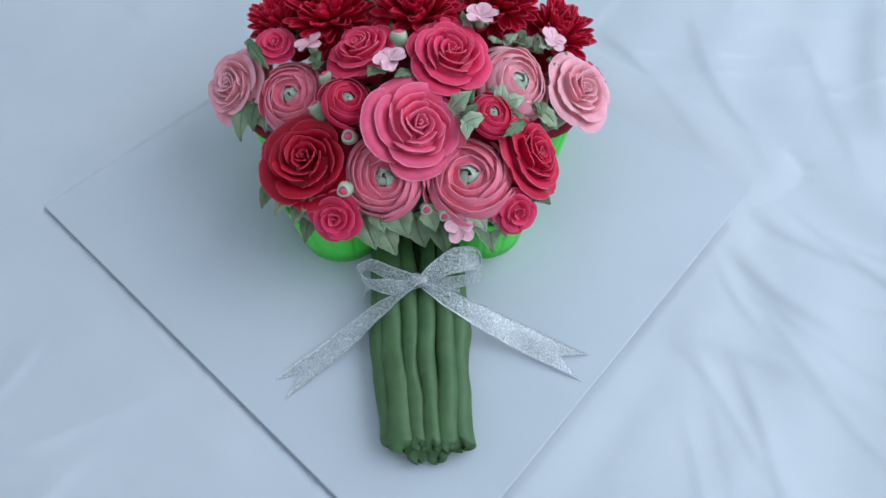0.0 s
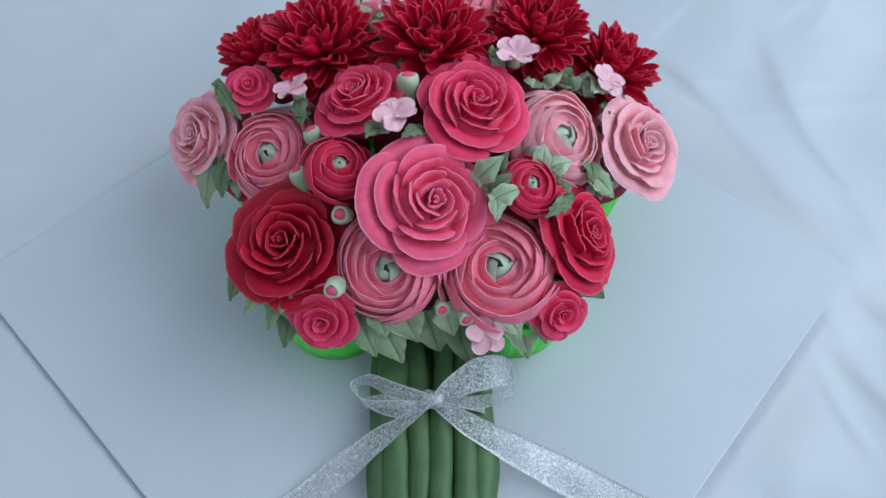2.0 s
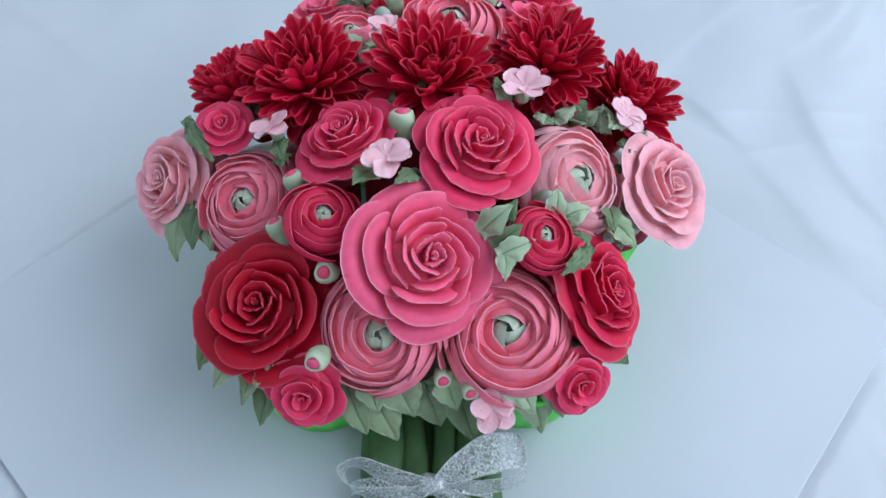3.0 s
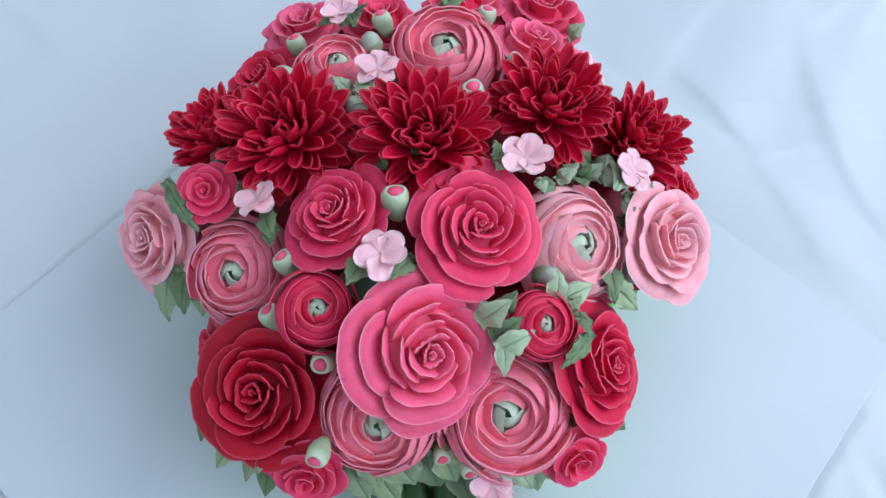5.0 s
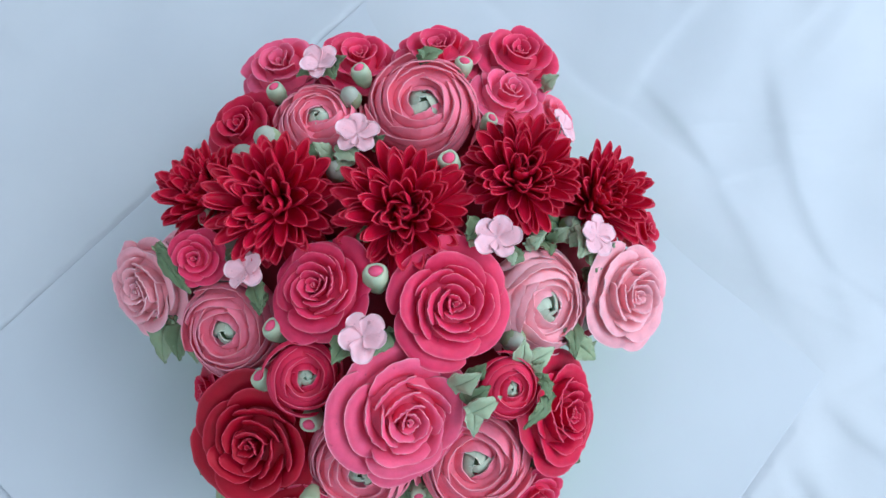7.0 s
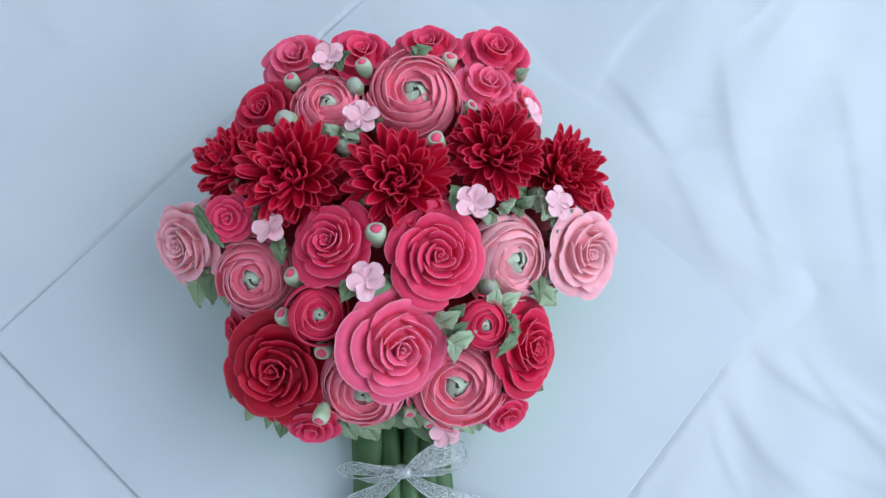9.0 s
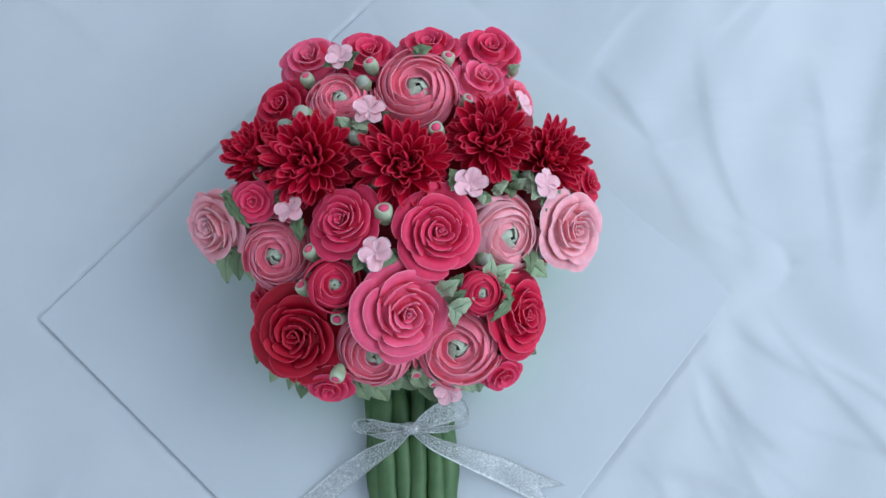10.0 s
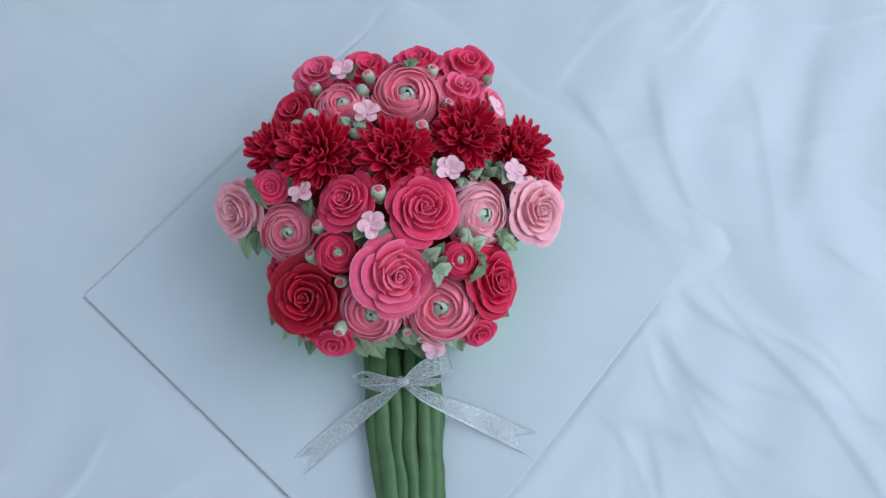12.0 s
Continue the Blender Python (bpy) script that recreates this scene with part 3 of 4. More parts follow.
# ==== cupcakes under the flowers
def cupcake(x, y):
    ob = thing("cupcake", Matrix.Translation((x, y, BOARD_TOP)), "cupcake in a bright green pleated paper case under the flowers", "cupcake", "cupcakes of the bouquet")
    pleat = lambda a, k: 1 + 0.010 - (0.030 if k else 0.018) * max(0.0, math.cos(16 * a)) ** 8
    verts, faces = lathe([(0.0272, 0.0), (0.0296, 0.012), (0.0316, 0.026), (0.0334, 0.038), (0.0341, 0.043), (0.0331, 0.0425)], 160, pleat)
    part("paper_case", mesh_of("paper_case", verts, faces, CASE), ob, "bright green pleated paper case")
    crown = lambda px, py: 0.083 - 3.2 * (px - MOUND.x) ** 2 - (1.3 if py > MOUND.y else 3.4) * (py - MOUND.y) ** 2 - BOARD_TOP
    inner, far = math.atan2(MOUND.y - y, MOUND.x - x), math.hypot(MOUND.y - y, MOUND.x - x)
    verts, faces, rings, turns = [], [], 9, 24
    for k in range(rings):
        s = k / (rings - 1)
        for i in range(turns):
            a = 2 * math.pi * i / turns
            r = ((0.040 if y > 0.1 else 0.034 if y > 0 else 0.0305) + 0.014 * max(0.0, math.cos(a - inner)) * min(1.0, far / 0.05)) * math.sin(s * math.pi / 2) + 0.002
            px, py = r * math.cos(a), r * math.sin(a)
            high = min(max(crown(x + px, y + py), 0.047), 0.086)
            z = 0.040 + (high - 0.040) * math.cos(s * math.pi / 2) ** 0.6
            verts.append((px, py, z + 0.001 * math.sin(5 * a + k)))
    for k in range(rings - 1):
        for i in range(turns):
            j = (i + 1) % turns
            faces.append((k * turns + i, (k + 1) * turns + i, (k + 1) * turns + j, k * turns + j))
    faces.append(tuple(range(turns)))
    rim_verts, rim_faces = lathe([(0.020, 0.041), (0.0320, 0.044), (0.0332, 0.0462), (0.0325, 0.0485), (0.029, 0.0500), (0.020, 0.0505)], 40, lambda a, k: 1 + 0.012 * math.sin(7 * a + k) + 0.008 * math.sin(13 * a))
    part("cream_rim", mesh_of("cream_rim", rim_verts, rim_faces, CREAM["white"]), ob, "white cream showing over the paper case")
    part("frosting", mesh_of("frosting", verts, faces, CREAM["frosting"]), ob, "frosting mound coloured deep red for the shaded gaps between flowers")
    return ob


for cx, cy in ((-0.0400, -0.0365), (0.0520, -0.0330), (-0.0765, 0.0400), (0.0115, 0.0440), (0.0840, 0.0420), (-0.0325, 0.1140), (0.0555, 0.1140)):
    cupcake(cx, cy)


# ==== stems
def stem(parent, way, size, seed):
    """A rolled rope of green cream along way, a little uneven, with a torn, flattened end."""
    rng = np.random.default_rng(seed)
    rows, turns = 44, 16
    p0, p1, p2, p3 = rng.uniform(0, 6.28, 4)
    way = np.array(way)
    knots = np.linspace(0, 1, len(way))
    curve = [np.polyfit(knots, way[:, n], len(way) - 1) for n in range(3)]
    verts, faces = [], []
    for k in range(rows):
        s = min(k / (rows - 8), 1.0) * 0.965 + max(0, k - rows + 8) / 7 * 0.035
        cap = min(1.0, math.sqrt(max(0.0, 1 - (max(0.0, s - 0.965) / 0.035) ** 2)) + 0.06)
        x, y, z = (np.polyval(c, s) for c in curve)
        r = size * (1 + 0.06 * math.sin(9 * s + p0) + 0.03 * math.sin(23 * s + p1) + 0.018 * math.sin(47 * s + p3)) * cap
        x += 0.0007 * math.sin(9 * s + p2) + 0.0004 * math.sin(21 * s + p3)
        for i in range(turns):
            t = 2 * math.pi * i / turns
            dent = 1 + 0.03 * math.sin(3 * t + 12 * s + p1) + 0.02 * math.sin(5 * t - 19 * s + p2)
            tear = max(0.0, s - 0.90) / 0.10 * (0.0016 * math.sin(2 * t + p0) + 0.0011 * math.sin(5 * t + p3) + 0.0007 * math.sin(9 * t + p1))
            verts.append((x + r * dent * math.cos(t), y + tear, max(z + r * dent * math.sin(t), 0.0)))
    for k in range(rows - 1):
        for i in range(turns):
            j = (i + 1) % turns
            faces.append((k * turns + i, (k + 1) * turns + i, (k + 1) * turns + j, k * turns + j))
    faces += [tuple(range(turns))[::-1], tuple(range((rows - 1) * turns, rows * turns))]
    part("stem", mesh_of("stem", verts, faces, STEM), parent)


# three points along each stem above the board, and its radius; the last ones lie underneath
STEMS = (
    (((-0.0135, -0.050, 0.0078), (-0.0078, -0.125, 0.0073), (0.0020, -0.1865, 0.0070)), 0.0070),
    (((-0.0100, -0.050, 0.0110), (-0.0012, -0.126, 0.0105), (0.0078, -0.1915, 0.0095)), 0.0080),
    (((0.0020, -0.050, 0.0135), (0.0094, -0.129, 0.0130), (0.0163, -0.1910, 0.0120)), 0.0056),
    (((0.0158, -0.050, 0.0150), (0.0188, -0.130, 0.0145), (0.0232, -0.1912, 0.0135)), 0.0052),
    (((0.0275, -0.050, 0.0135), (0.0290, -0.129, 0.0130), (0.0320, -0.1908, 0.0120)), 0.0060),
    (((0.0325, -0.050, 0.0085), (0.0360, -0.126, 0.0080), (0.0385, -0.1890, 0.0075)), 0.0072),
    (((-0.0020, -0.050, 0.0050), (0.0060, -0.126, 0.0050), (0.0165, -0.1952, 0.0052)), 0.0056),
    (((0.0080, -0.050, 0.0050), (0.0150, -0.126, 0.0050), (0.0262, -0.1950, 0.0052)), 0.0054),
    (((0.0200, -0.050, 0.0050), (0.0250, -0.126, 0.0050), (0.0310, -0.1905, 0.0050)), 0.0054))


def stem_bundle():
    ob = thing("stem_bundle", Matrix.Translation((0, 0, BOARD_TOP)), "bundle of thick dark green piped stems lying on the board", "flower stems")
    for k, (way, size) in enumerate(STEMS):
        stem(ob, way, size, 40 + k)
    return ob


stem_bundle()


# ==== ribbon bow
def ribbon(name, parent, points, twist, wide, notch=0.0, steps=46, label=""):
    """A strip of ribbon along a smooth curve through points; twist gives the across direction at each point."""
    pts, ups = np.array(points, float), np.array(twist, float)
    n = len(pts)
    t = np.linspace(0, n - 1, steps)

    def smooth(values):
        out = []
        for s in t:
            i = min(int(s), n - 2)
            f = s - i
            a, b, c, d = (values[min(max(i + k, 0), n - 1)] for k in (-1, 0, 1, 2))
            out.append(0.5 * (2 * b + (c - a) * f + (2 * a - 5 * b + 4 * c - d) * f * f + (3 * b - a - 3 * c + d) * f ** 3))
        return np.array(out)

    mid, across = smooth(pts), smooth(ups)
    across /= np.linalg.norm(across, axis=1, keepdims=True)
    u = np.linspace(-1, 1, 9)
    s = np.linspace(0, 1, steps)
    width = np.interp(s, np.linspace(0, 1, len(wide)), wide)
    grid = mid[:, None, :] + across[:, None, :] * (u[None, :, None] * width[:, None, None] / 2)
    if notch:
        run = mid[-1] - mid[-2]
        run /= np.linalg.norm(run)
        push = np.clip((s - 0.80) / 0.20, 0, 1)[:, None] * (np.abs(u)[None, :] - 0.5)
        grid = grid + run[None, None, :] * (push * notch)[..., None]
    wave = 0.0005 * np.sin(np.linspace(0, 26, steps))[:, None] * np.sin(u * 2.2)[None, :]
    grid[..., 2] += wave
    verts, faces = slab(grid, np.full(grid.shape[:2], 0.00025))
    rim = np.tile((np.abs(u) > 0.88).astype(float), (steps, 1))
    return part(name, mesh_of(name, verts, faces, RIBBON, np.concatenate([rim.ravel(), rim.ravel()])), parent, label)


def bow():
    kx, ky, kz = 0.0133, -0.0948, 0.0315
    ob = thing("ribbon_bow", Matrix.Translation((0, 0, 0)), "sheer glittering silver ribbon tied in a bow round the stems", "ribbon")
    up = (0, 0.35, 0.95)
    ribbon("left_loop", ob, [(kx, ky, kz), (-0.003, -0.0928, 0.0362), (-0.0155, -0.0890, 0.0392), (-0.0222, -0.0915, 0.0372), (-0.0172, -0.0975, 0.0330), (-0.001, -0.0995, 0.0312), (kx, ky - 0.001, kz - 0.001)],
           [up, (0.1, 0.35, 0.9), (0.1, -0.05, 0.98), (-0.1, -0.2, 0.95), (0, -0.1, 0.97), (0, 0.4, 0.9), up], (0.006, 0.0105, 0.0125, 0.0125, 0.0120, 0.0105, 0.006))
    ribbon("right_loop", ob, [(kx, ky, kz), (0.0230, -0.0900, 0.0355), (0.0345, -0.0850, 0.0388), (0.0470, -0.0830, 0.0378), (0.0500, -0.0888, 0.0340), (0.0440, -0.0930, 0.0315), (0.0290, -0.0953, 0.0305), (kx, ky - 0.001, kz - 0.001)],
           [up, (-0.35, 0.75, 0.5), (-0.30, 0.85, 0.40), (-0.15, 0.75, 0.6), (0.0, 0.45, 0.85), (0.0, 0.25, 0.95), (0, 0.4, 0.9), up], (0.005, 0.0110, 0.0150, 0.0150, 0.0115, 0.0085, 0.0080, 0.005))
    ribbon("left_tail", ob, [(kx, ky, kz), (0.0015, -0.1045, 0.0310), (-0.0130, -0.1125, 0.0230), (-0.0340, -0.1270, 0.0112), (-0.0600, -0.1490, 0.0072)],
           [(0.4, -0.5, 0.75), (0.45, -0.6, 0.55), (0.58, -0.72, 0.35), (0.62, -0.78, 0.10), (0.64, -0.77, 0)], (0.005, 0.0100, 0.0130, 0.0145, 0.0145), 0.016)
    ribbon("right_tail", ob, [(kx, ky, kz), (0.0270, -0.1035, 0.0300), (0.0450, -0.1105, 0.0225), (0.0720, -0.1205, 0.0125), (0.1040, -0.1350, 0.0075)],
           [(0.4, 0.5, 0.75), (0.38, 0.7, 0.55), (0.36, 0.82, 0.40), (0.36, 0.9, 0.12), (0.33, 0.92, 0.03)], (0.005, 0.0095, 0.0125, 0.0165, 0.0180), 0.016)
    # band round the stems and the knot over it
    ribbon("band", ob, [(-0.0225, -0.0925, 0.008), (-0.0185, -0.0935, 0.0225), (-0.004, -0.0942, 0.0290), (0.0115, -0.0945, 0.0305), (0.0255, -0.0945, 0.0295), (0.0365, -0.0938, 0.0225), (0.0405, -0.0928, 0.008)],
           [(0, 1, 0)] * 7, (0.006, 0.006, 0.006, 0.006, 0.006, 0.006, 0.006))
    verts, faces = lathe([(r, z) for r, z in ((0.0010, -0.0056), (0.0034, -0.0048), (0.0042, -0.0020), (0.0040, 0.0015), (0.0036, 0.0044), (0.0010, 0.0056))], 18, lambda a, k: 1 + 0.10 * math.sin(3 * a + k) + 0.06 * math.sin(7 * a))
    knot = part("knot", mesh_of("knot", verts, faces, RIBBON, [0.35] * len(verts)), ob, "pulled silver knot")
    knot.matrix_local = Matrix.Translation((kx, ky, kz)) @ Matrix.Rotation(radians(90), 4, "Y")
    return ob


bow()

# ==== the large flowers
rose((0.0143, -0.0357, 0.1028), (0.36, -0.42, 0.83), 0.0312, "rose", "large open pink rose with broad outer petals", 3)
rose((-0.0532, -0.0453, 0.0853), (-0.15, -0.34, 0.93), 0.0302, "crimson", "large deep crimson open rose", 5)
rose((0.0859, -0.0301, 0.0740), (0.71, -0.14, 0.69), 0.0276, "red", "red rose leaning out over the rim of the bouquet", 8)
rose((0.0320, 0.0087, 0.1196), (0.23, -0.24, 0.94), 0.0272, "coral", "coral red open rose near the middle of the bouquet", 11)
rose((-0.0249, 0.0169, 0.1168), (-0.28, 0.01, 0.96), 0.0231, "coral", "deep pink rose with a tight spiral heart", 14)
rose((-0.1125, 0.0227, 0.0808), (-0.52, -0.45, 0.72), 0.0263, "pale", "pale pink rose at the outer rim of the bouquet", 17)
rose((0.1182, 0.0225, 0.0792), (0.52, -0.33, 0.79), 0.0265, "pale", "pale pink open rose at the outer rim of the bouquet", 20)
ranunculus((-0.0065, -0.0568, 0.0805), (-0.02, -0.65, 0.76), 0.0225, "shell", "pink ranunculus partly under the large pink rose", 23)
ranunculus((0.0419, -0.0508, 0.0771), (-0.02, -0.37, 0.93), 0.0247, "shell", "pink ranunculus with ringed petals and green heart", 26)
ranunculus((-0.0674, 0.0019, 0.0905), (-0.17, -0.45, 0.88), 0.0217, "shell", "pink ranunculus with ringed petals and green heart", 29, heart=0.20)
ranunculus((0.0746, 0.0134, 0.0920), (0.50, -0.36, 0.78), 0.0241, "pale", "light pink ranunculus with many thin petals", 32, heart=0.20)
ranunculus((-0.0305, 0.1020, 0.1042), (0.01, 0.15, 0.99), 0.0193, "shell", "pink ranunculus on the back cupcakes", 35, heart=0.20)
ranunculus((0.0167, 0.1075, 0.1075), (-0.02, -0.09, 1.00), 0.0252, "shell", "large pink ranunculus with green heart on the back cupcakes", 38)
CUPPED = ((3, 80, 0.24, 0.28), (3, 74, 0.52, 0.34), (3, 72, 0.86, 0.15), (3, 74, 1.0, -0.08))
ranunculus((-0.0273, -0.0188, 0.1065), (0.30, -0.25, 0.92), 0.0146, "cherry", "small red half-open ranunculus with green heart", 41, CUPPED, 0.19)
ranunculus((0.0564, -0.0222, 0.0986), (0.36, -0.33, 0.87), 0.0131, "cherry", "small red half-open ranunculus among pale leaves", 45, CUPPED, 0.19)
# small roses
rose((-0.0353, -0.0739, 0.0630), (-0.02, -0.81, 0.58), 0.0158, "coral", "small coral rose at the foot of the bouquet", 47, SMALL_ROSE)
rose((0.0713, -0.0657, 0.0601), (0.32, -0.71, 0.62), 0.0145, "coral", "small coral rose at the foot of the bouquet", 50, SMALL_ROSE)
rose((-0.0780, 0.0309, 0.1060), (0.03, -0.36, 0.93), 0.0131, "coral", "small coral rose beside a dark green leaf", 53, SMALL_ROSE)
rose((-0.0709, 0.1029, 0.0914), (-0.32, -0.00, 0.95), 0.0205, "red", "red rose on the side of the back cupcakes", 56, RUFFLED)
rose((-0.0539, 0.1383, 0.0916), (-0.15, 0.20, 0.97), 0.0217, "rose", "coral pink rose at the back of the bouquet", 59, RUFFLED)
rose((-0.0149, 0.1421, 0.0921), (0.11, 0.23, 0.97), 0.0212, "coral", "coral ruffled rose at the back of the bouquet", 62, RUFFLED)
rose((0.0243, 0.1445, 0.0977), (-0.04, 0.36, 0.93), 0.0219, "coral", "coral rose at the back of the bouquet", 65, RUFFLED)
rose((0.0648, 0.1438, 0.0951), (0.14, 0.22, 0.97), 0.0217, "coral", "bright coral rose at the back of the bouquet", 68, RUFFLED)
rose((0.0597, 0.1184, 0.0997), (0.27, 0.20, 0.94), 0.0196, "rose", "coral pink rose on the back cupcakes", 71, RUFFLED)
rose((0.0845, 0.1151, 0.0848), (0.60, 0.20, 0.77), 0.0152, "pink", "small pink rose on the outer rim", 74, SMALL_ROSE)
rose((0.1350, 0.0661, 0.0523), (0.75, 0.00, 0.66), 0.0150, "red", "small red rose low on the outer rim", 77, SMALL_ROSE)
rose((-0.0825, -0.0199, 0.0638), (-0.80, -0.20, 0.56), 0.0152, "red", "small red rose low behind the crimson rose", 80, SMALL_ROSE)
rose((-0.1035, 0.0441, 0.0758), (-0.65, 0.20, 0.73), 0.0168, "pale", "pale pink rose low on the outer rim", 83, SMALL_ROSE)
# dahlias
dahlia((0.0097, 0.0455, 0.1259), (-0.03, -0.35, 0.94), 0.0298, "deep red spiky dahlia in the middle row", 90)
dahlia((-0.0474, 0.0526, 0.1206), (-0.12, -0.25, 0.96), 0.0300, "deep red spiky dahlia in the middle row", 92)
dahlia((0.0613, 0.0689, 0.1183), (0.01, -0.15, 0.99), 0.0278, "deep red spiky dahlia in the middle row", 94)
dahlia((-0.0825, 0.0641, 0.1053), (-0.33, -0.02, 0.94), 0.0250, "deep red dahlia leaning over the outer rim", 96)
dahlia((0.1053, 0.0684, 0.0948), (0.31, -0.10, 0.94), 0.0265, "deep red dahlia leaning over the outer rim", 98)
# blossoms
blossom((-0.0547, 0.0251, 0.1087), (-0.32, 0.03, 0.92), 0.0092, 101)
blossom((0.0488, 0.0363, 0.1203), (0.10, -0.15, 0.98), 0.0104, 103)
blossom((0.0951, 0.0462, 0.0966), (0.50, -0.10, 0.85), 0.0096, 105)
blossom((-0.0035, -0.0048, 0.1210), (-0.05, 0.02, 0.99), 0.0101, 107)
blossom((-0.0108, 0.0863, 0.1129), (0.0, 0.0, 1.0), 0.0101, 109)
blossom((-0.0310, 0.1271, 0.1061), (-0.15, 0.20, 0.96), 0.0096, 111)
blossom((0.0369, -0.0726, 0.0545), (0.05, -0.58, 0.80), 0.0093, 113)
blossom((0.0825, 0.1001, 0.0958), (0.75, 0.10, 0.65), 0.0092, 115)
# piped leaves between the flowers, base then tip
leaf((0.0335, -0.0190, 0.0985), (0.0432, -0.0163, 0.1090), "pale", 0.54, 0.010)
leaf((0.0390, -0.0300, 0.0960), (0.0518, -0.0243, 0.0980), "pale", 0.48, 0.010)
leaf((0.0400, -0.0300, 0.0955), (0.0402, -0.0405, 0.0935), "pale", 0.50, 0.010)
leaf((0.0385, -0.0245, 0.0950), (0.0470, -0.0205, 0.1030), "dark", 0.55)
leaf((0.0400, -0.0150, 0.0980), (0.0450, -0.0120, 0.1075), "dark", 0.5)
leaf((0.0600, -0.0090, 0.0950), (0.0612, -0.0010, 0.1015), "pale", 0.62, 0.01)
leaf((0.0640, -0.0090, 0.0930), (0.0752, -0.0030, 0.0915), "pale", 0.50, 0.012)
leaf((0.0660, -0.0130, 0.0920), (0.0700, -0.0095, 0.0965), "mid", 0.5)
leaf((0.0700, -0.0170, 0.0900), (0.0712, -0.0260, 0.0955), "dark", 0.42, 0.03)
leaf((0.0715, -0.0240, 0.0900), (0.0605, -0.0372, 0.0925), "dark", 0.28, 0.03)
leaf((-0.0945, 0.0370, 0.0985), (-0.0812, 0.0185, 0.0945), "dark", 0.26)
leaf((-0.0985, 0.0120, 0.0700), (-0.1035, -0.0055, 0.0560), "mid", 0.55)
leaf((-0.0900, 0.0100, 0.0740), (-0.0935, -0.0060, 0.0655), "dark", 0.6)
leaf((-0.0840, 0.0080, 0.0740), (-0.0850, -0.0070, 0.0660), "mid", 0.55)
leaf((0.0860, 0.0030, 0.0760), (0.0980, -0.0040, 0.0670), "mid", 0.5, 0.03)
leaf((-0.0618, 0.0325, 0.1001), (-0.0651, 0.0318, 0.1064), "dark", 0.6)
leaf((-0.0515, 0.0213, 0.1018), (-0.0467, 0.0087, 0.1054), "dark", 0.45)
leaf((-0.0110, -0.0050, 0.1115), (-0.0158, -0.0152, 0.1174), "dark", 0.6)
leaf((0.0053, -0.0017, 0.1080), (-0.0014, -0.0117, 0.1137), "dark", 0.4)
# fringe of leaves at the foot of the flowers
leaf((-0.0560, -0.0560, 0.0560), (-0.0612, -0.0722, 0.0520), "mid", 0.42)
leaf((-0.0500, -0.0600, 0.0520), (-0.0550, -0.0765, 0.0435), "dark", 0.50)
leaf((-0.0620, -0.0540, 0.0640), (-0.0712, -0.0682, 0.0590), "mid", 0.50)
leaf((-0.0500, -0.0580, 0.0640), (-0.0532, -0.0712, 0.0640), "mid", 0.55)
leaf((-0.0210, -0.0600, 0.0520), (-0.0130, -0.0765, 0.0375), "mid", 0.55)
leaf((-0.0290, -0.0620, 0.0560), (-0.0215, -0.0745, 0.0480), "mid", 0.60)
leaf((-0.0120, -0.0600, 0.0480), (-0.0010, -0.0765, 0.0320), "mid", 0.58)
leaf((-0.0110, -0.0620, 0.0570), (-0.0075, -0.0735, 0.0500), "mid", 0.65)
leaf((-0.0020, -0.0600, 0.0580), (0.0060, -0.0705, 0.0420), "mid", 0.60)
leaf((0.0100, -0.0590, 0.0480), (0.0160, -0.0695, 0.0310), "mid", 0.60)
leaf((0.0180, -0.0610, 0.0580), (0.0230, -0.0705, 0.0480), "mid", 0.60)
leaf((0.0230, -0.0610, 0.0500), (0.0300, -0.0785, 0.0340), "dark", 0.42)
leaf((0.0500, -0.0560, 0.0520), (0.0575, -0.0700, 0.0270), "mid", 0.40)
leaf((0.0430, -0.0600, 0.0620), (0.0525, -0.0735, 0.0520), "pale", 0.50)
leaf((0.0590, -0.0580, 0.0560), (0.0650, -0.0690, 0.0400), "mid", 0.45)
leaf((0.0810, -0.0430, 0.0560), (0.0922, -0.0490, 0.0480), "dark", 0.60)
leaf((-0.0760, -0.0420, 0.0560), (-0.0830, -0.0560, 0.0500), "dark", 0.50)
# leaves round the blossoms and the upper flowers
leaf((0.0167, 0.1304, 0.1047), (0.0270, 0.1343, 0.1063), "dark", 0.6)
leaf((0.0177, 0.1315, 0.1041), (0.0142, 0.1328, 0.1097), "dark", 0.6)
leaf((0.0775, 0.1263, 0.0902), (0.0832, 0.1288, 0.0964), "pale", 0.7)
leaf((-0.0319, 0.1304, 0.0968), (-0.0426, 0.1217, 0.1018), "dark", 0.5)
leaf((-0.0248, 0.1283, 0.0988), (-0.0180, 0.1299, 0.1083), "dark", 0.5)
leaf((-0.0278, 0.1312, 0.0978), (-0.0233, 0.1183, 0.1050), "dark", 0.5)
leaf((-0.0243, 0.0796, 0.1071), (-0.0302, 0.0819, 0.1143), "pale", 0.55)
leaf((-0.0171, 0.0818, 0.1082), (-0.0082, 0.0725, 0.1132), "pale", 0.6)
leaf((-0.0026, 0.0829, 0.1086), (0.0019, 0.0850, 0.1158), "dark", 0.5)
leaf((-0.0231, 0.0750, 0.1055), (-0.0268, 0.0760, 0.1125), "dark", 0.6)
leaf((-0.0146, 0.0770, 0.1069), (-0.0196, 0.0690, 0.1108), "pale", 0.6)
leaf((0.0411, 0.0376, 0.1092), (0.0352, 0.0384, 0.1200), "pale", 0.6)
leaf((0.0671, 0.0439, 0.0969), (0.0731, 0.0473, 0.1005), "pale", 0.6)
leaf((0.0778, 0.0470, 0.0914), (0.0846, 0.0506, 0.0954), "pale", 0.6)
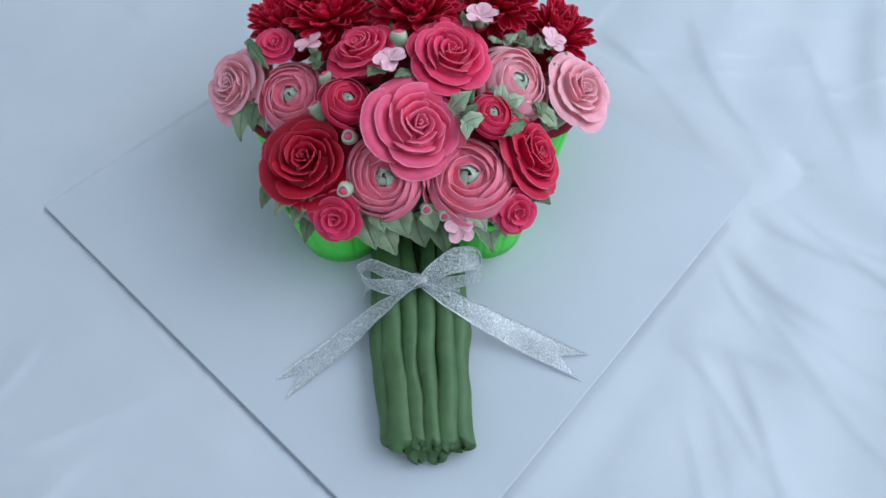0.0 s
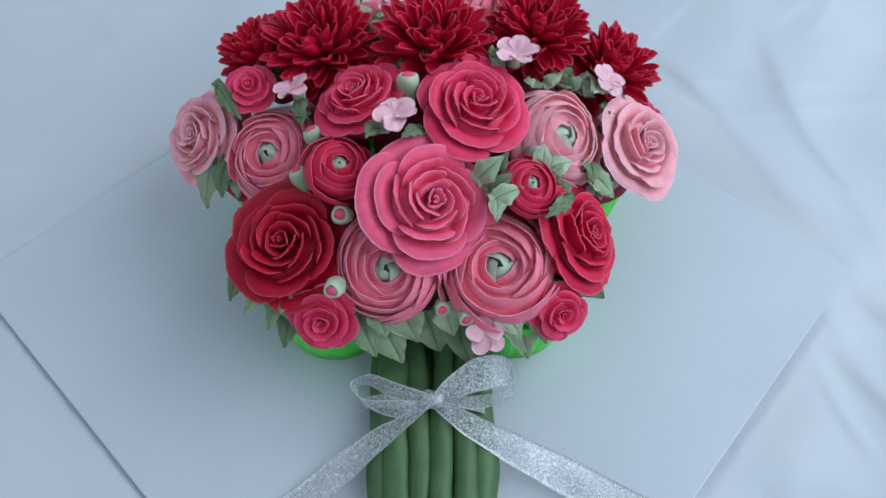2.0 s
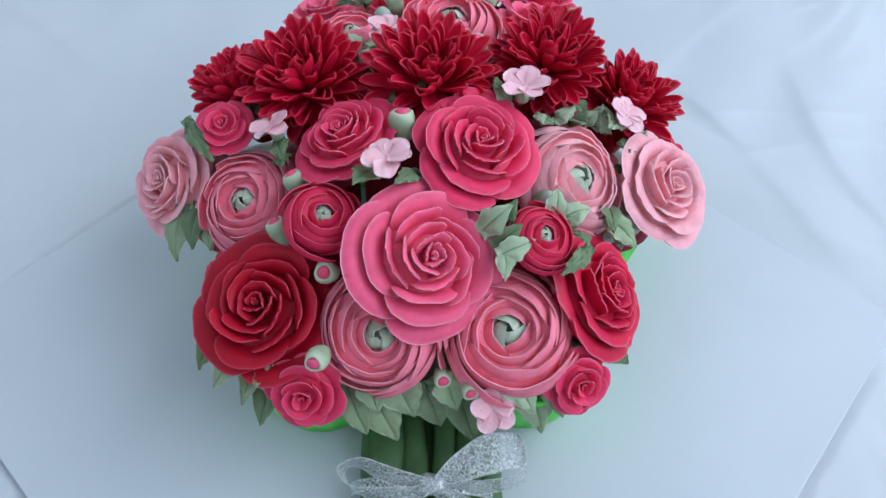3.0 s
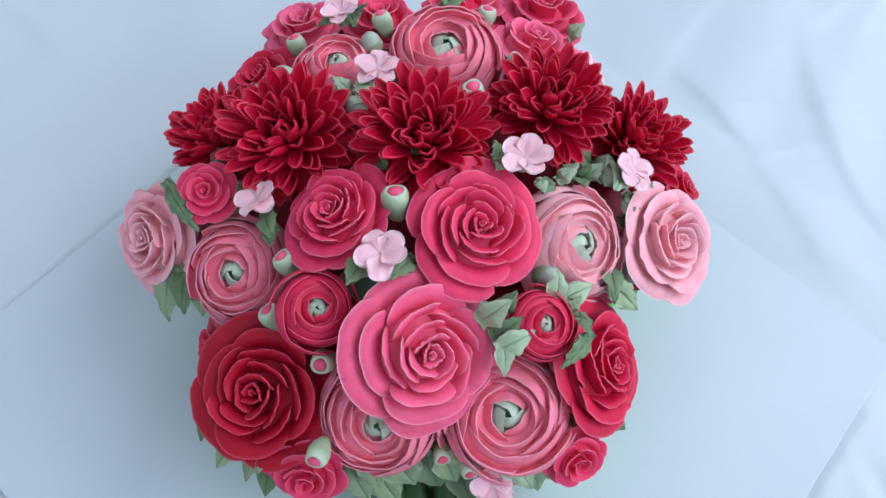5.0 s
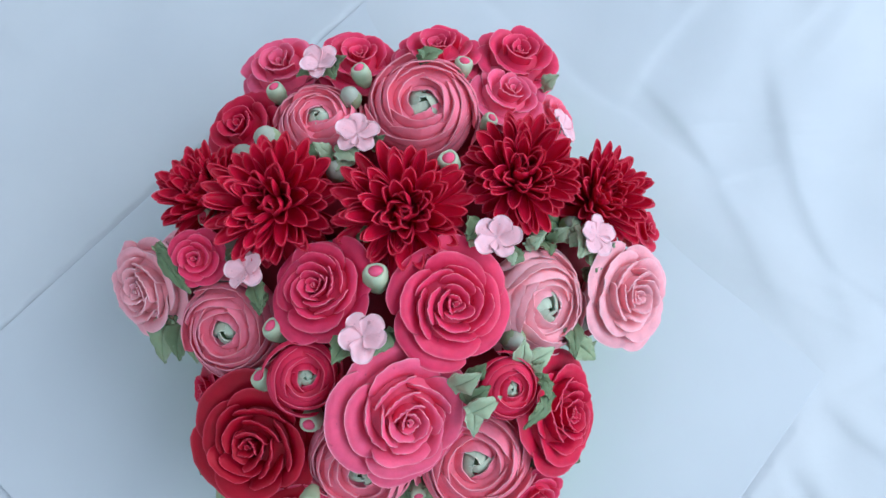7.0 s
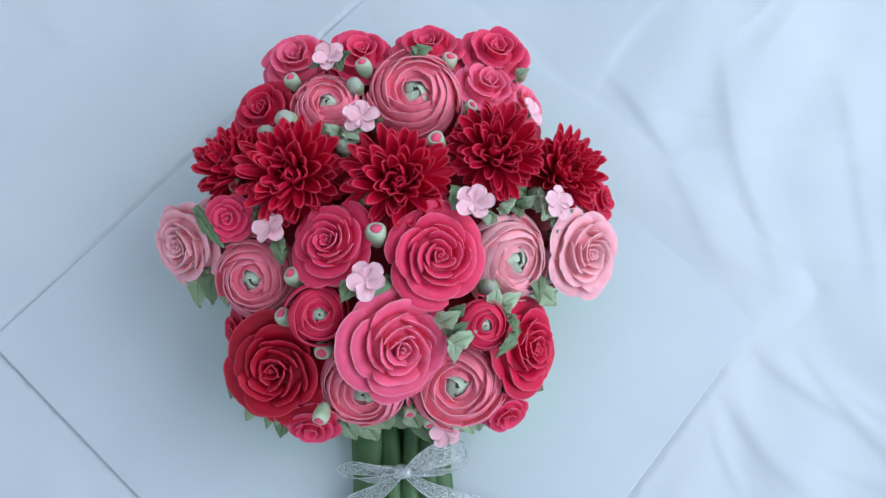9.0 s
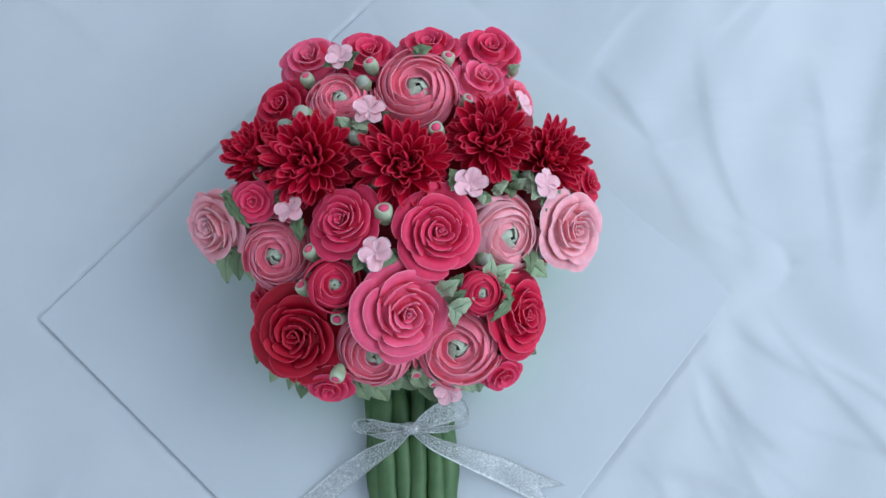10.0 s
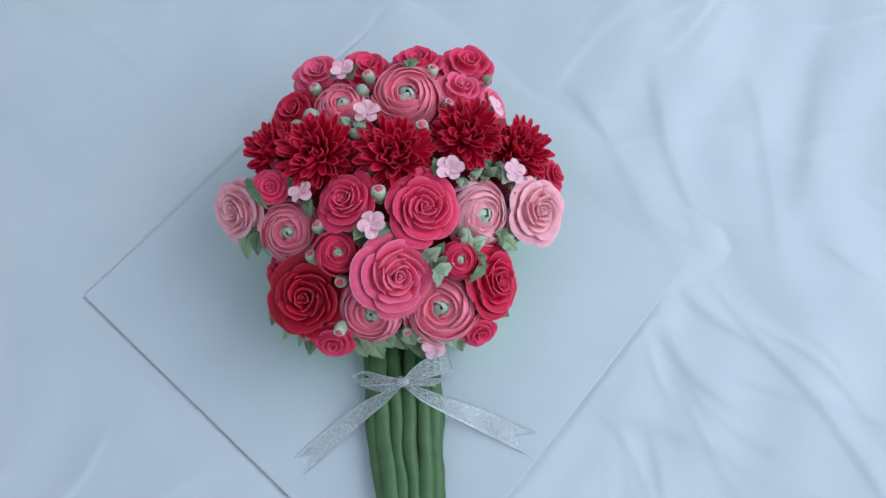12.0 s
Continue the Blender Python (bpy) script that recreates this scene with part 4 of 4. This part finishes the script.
leaf((0.0588, 0.0351, 0.1031), (0.0558, 0.0283, 0.1071), "dark", 0.6)
leaf((0.0870, 0.0462, 0.0881), (0.0863, 0.0561, 0.0949), "pale", 0.5)
leaf((0.0958, 0.0395, 0.0850), (0.0961, 0.0295, 0.0870), "dark", 0.6)
leaf((0.0911, 0.0505, 0.0875), (0.0861, 0.0342, 0.0992), "pale", 0.5)
leaf((-0.0127, -0.0070, 0.1118), (-0.0124, -0.0145, 0.1174), "dark", 0.6)
leaf((-0.0489, 0.0153, 0.0990), (-0.0485, 0.0068, 0.1035), "dark", 0.6)
leaf((-0.0625, 0.0358, 0.0996), (-0.0641, 0.0311, 0.1056), "dark", 0.6)
leaf((0.0847, 0.0116, 0.0752), (0.0862, -0.0065, 0.0793), "dark", 0.4)
leaf((0.0413, 0.0448, 0.1084), (0.0360, 0.0341, 0.1210), "dark", 0.5)
leaf((0.0651, 0.0409, 0.0981), (0.0710, 0.0443, 0.1021), "pale", 0.6)
leaf((0.0752, 0.0466, 0.0923), (0.0782, 0.0482, 0.0991), "dark", 0.6)
leaf((0.0845, 0.0480, 0.0888), (0.0880, 0.0490, 0.0956), "pale", 0.6)
leaf((0.0555, 0.0342, 0.1055), (0.0568, 0.0281, 0.1077), "pale", 0.6)
leaf((0.0944, 0.0381, 0.0852), (0.0964, 0.0310, 0.0887), "dark", 0.6)
leaf((0.1028, 0.0442, 0.0832), (0.1060, 0.0461, 0.0887), "pale", 0.6)
leaf((0.0920, -0.0001, 0.0658), (0.0986, 0.0039, 0.0709), "pale", 0.5)
leaf((0.0501, 0.0405, 0.1112), (0.0528, 0.0340, 0.1154), "dark", 0.6)
leaf((0.0723, 0.0414, 0.0935), (0.0741, 0.0347, 0.1011), "dark", 0.6)
leaf((0.0036, 0.0632, 0.1027), (-0.0009, 0.0682, 0.1084), "dark", 0.6)
leaf((-0.0315, 0.0835, 0.1026), (-0.0351, 0.0738, 0.1051), "dark", 0.6)
leaf((-0.0524, 0.0485, 0.0936), (-0.0541, 0.0378, 0.1010), "dark", 0.6)
leaf((-0.0449, 0.0494, 0.0947), (-0.0484, 0.0507, 0.1007), "pale", 0.6)
leaf((-0.0101, 0.0465, 0.1020), (-0.0040, 0.0365, 0.1113), "dark", 0.6)
leaf((0.0094, 0.0455, 0.1134), (0.0053, 0.0389, 0.1174), "dark", 0.6)
leaf((-0.0694, 0.0496, 0.0939), (-0.0629, 0.0508, 0.1002), "dark", 0.6)
leaf((0.0778, 0.0547, 0.0869), (0.0709, 0.0541, 0.0991), "dark", 0.6)
leaf((0.0959, 0.0360, 0.0723), (0.0997, 0.0250, 0.0736), "dark", 0.6)
leaf((0.0971, 0.0215, 0.0675), (0.1014, 0.0135, 0.0628), "dark", 0.6)
# berries in their green cups
berry((-0.0272, -0.0348, 0.0905), 0.0048)
berry((-0.0279, -0.0674, 0.0813), 0.0045)
berry((0.0718, -0.0513, 0.0599), 0.0044)
berry((0.0173, -0.0631, 0.0595), 0.0039)
berry((0.0279, -0.0687, 0.0609), 0.0037)
berry((-0.0429, 0.0020, 0.1029), 0.0048, (-0.40, 0.30, 0.86))
berry((-0.0474, -0.0177, 0.0973), 0.0045, (-0.36, 0.32, 0.87))
berry((0.0001, 0.0212, 0.1176), 0.0055, (0.00, 0.36, 0.93))
berry((-0.0119, 0.1229, 0.1067), 0.0047, (-0.25, 0.30, 0.92))
berry((-0.0532, 0.1186, 0.0967), 0.0046, (-0.25, 0.30, 0.92))
berry((-0.0778, 0.0524, 0.0988), 0.0044)
berry((0.0293, 0.0731, 0.1155), 0.0052)
berry((0.0366, 0.1306, 0.1018), 0.0046, (0.15, 0.30, 0.92))
berry((0.0484, 0.0985, 0.1061), 0.0037)
# closed green buds
green_bud((-0.0166, 0.1118, 0.1037), 0.00468)
green_bud((-0.0526, 0.0876, 0.1072), 0.00576)
green_bud((-0.0626, 0.0804, 0.1042), 0.0054)
green_bud((-0.0202, 0.0717, 0.1077), 0.00468)
green_bud((0.0585, -0.0017, 0.0936), 0.00504)
green_bud((0.0864, 0.0535, 0.0910), 0.00432)
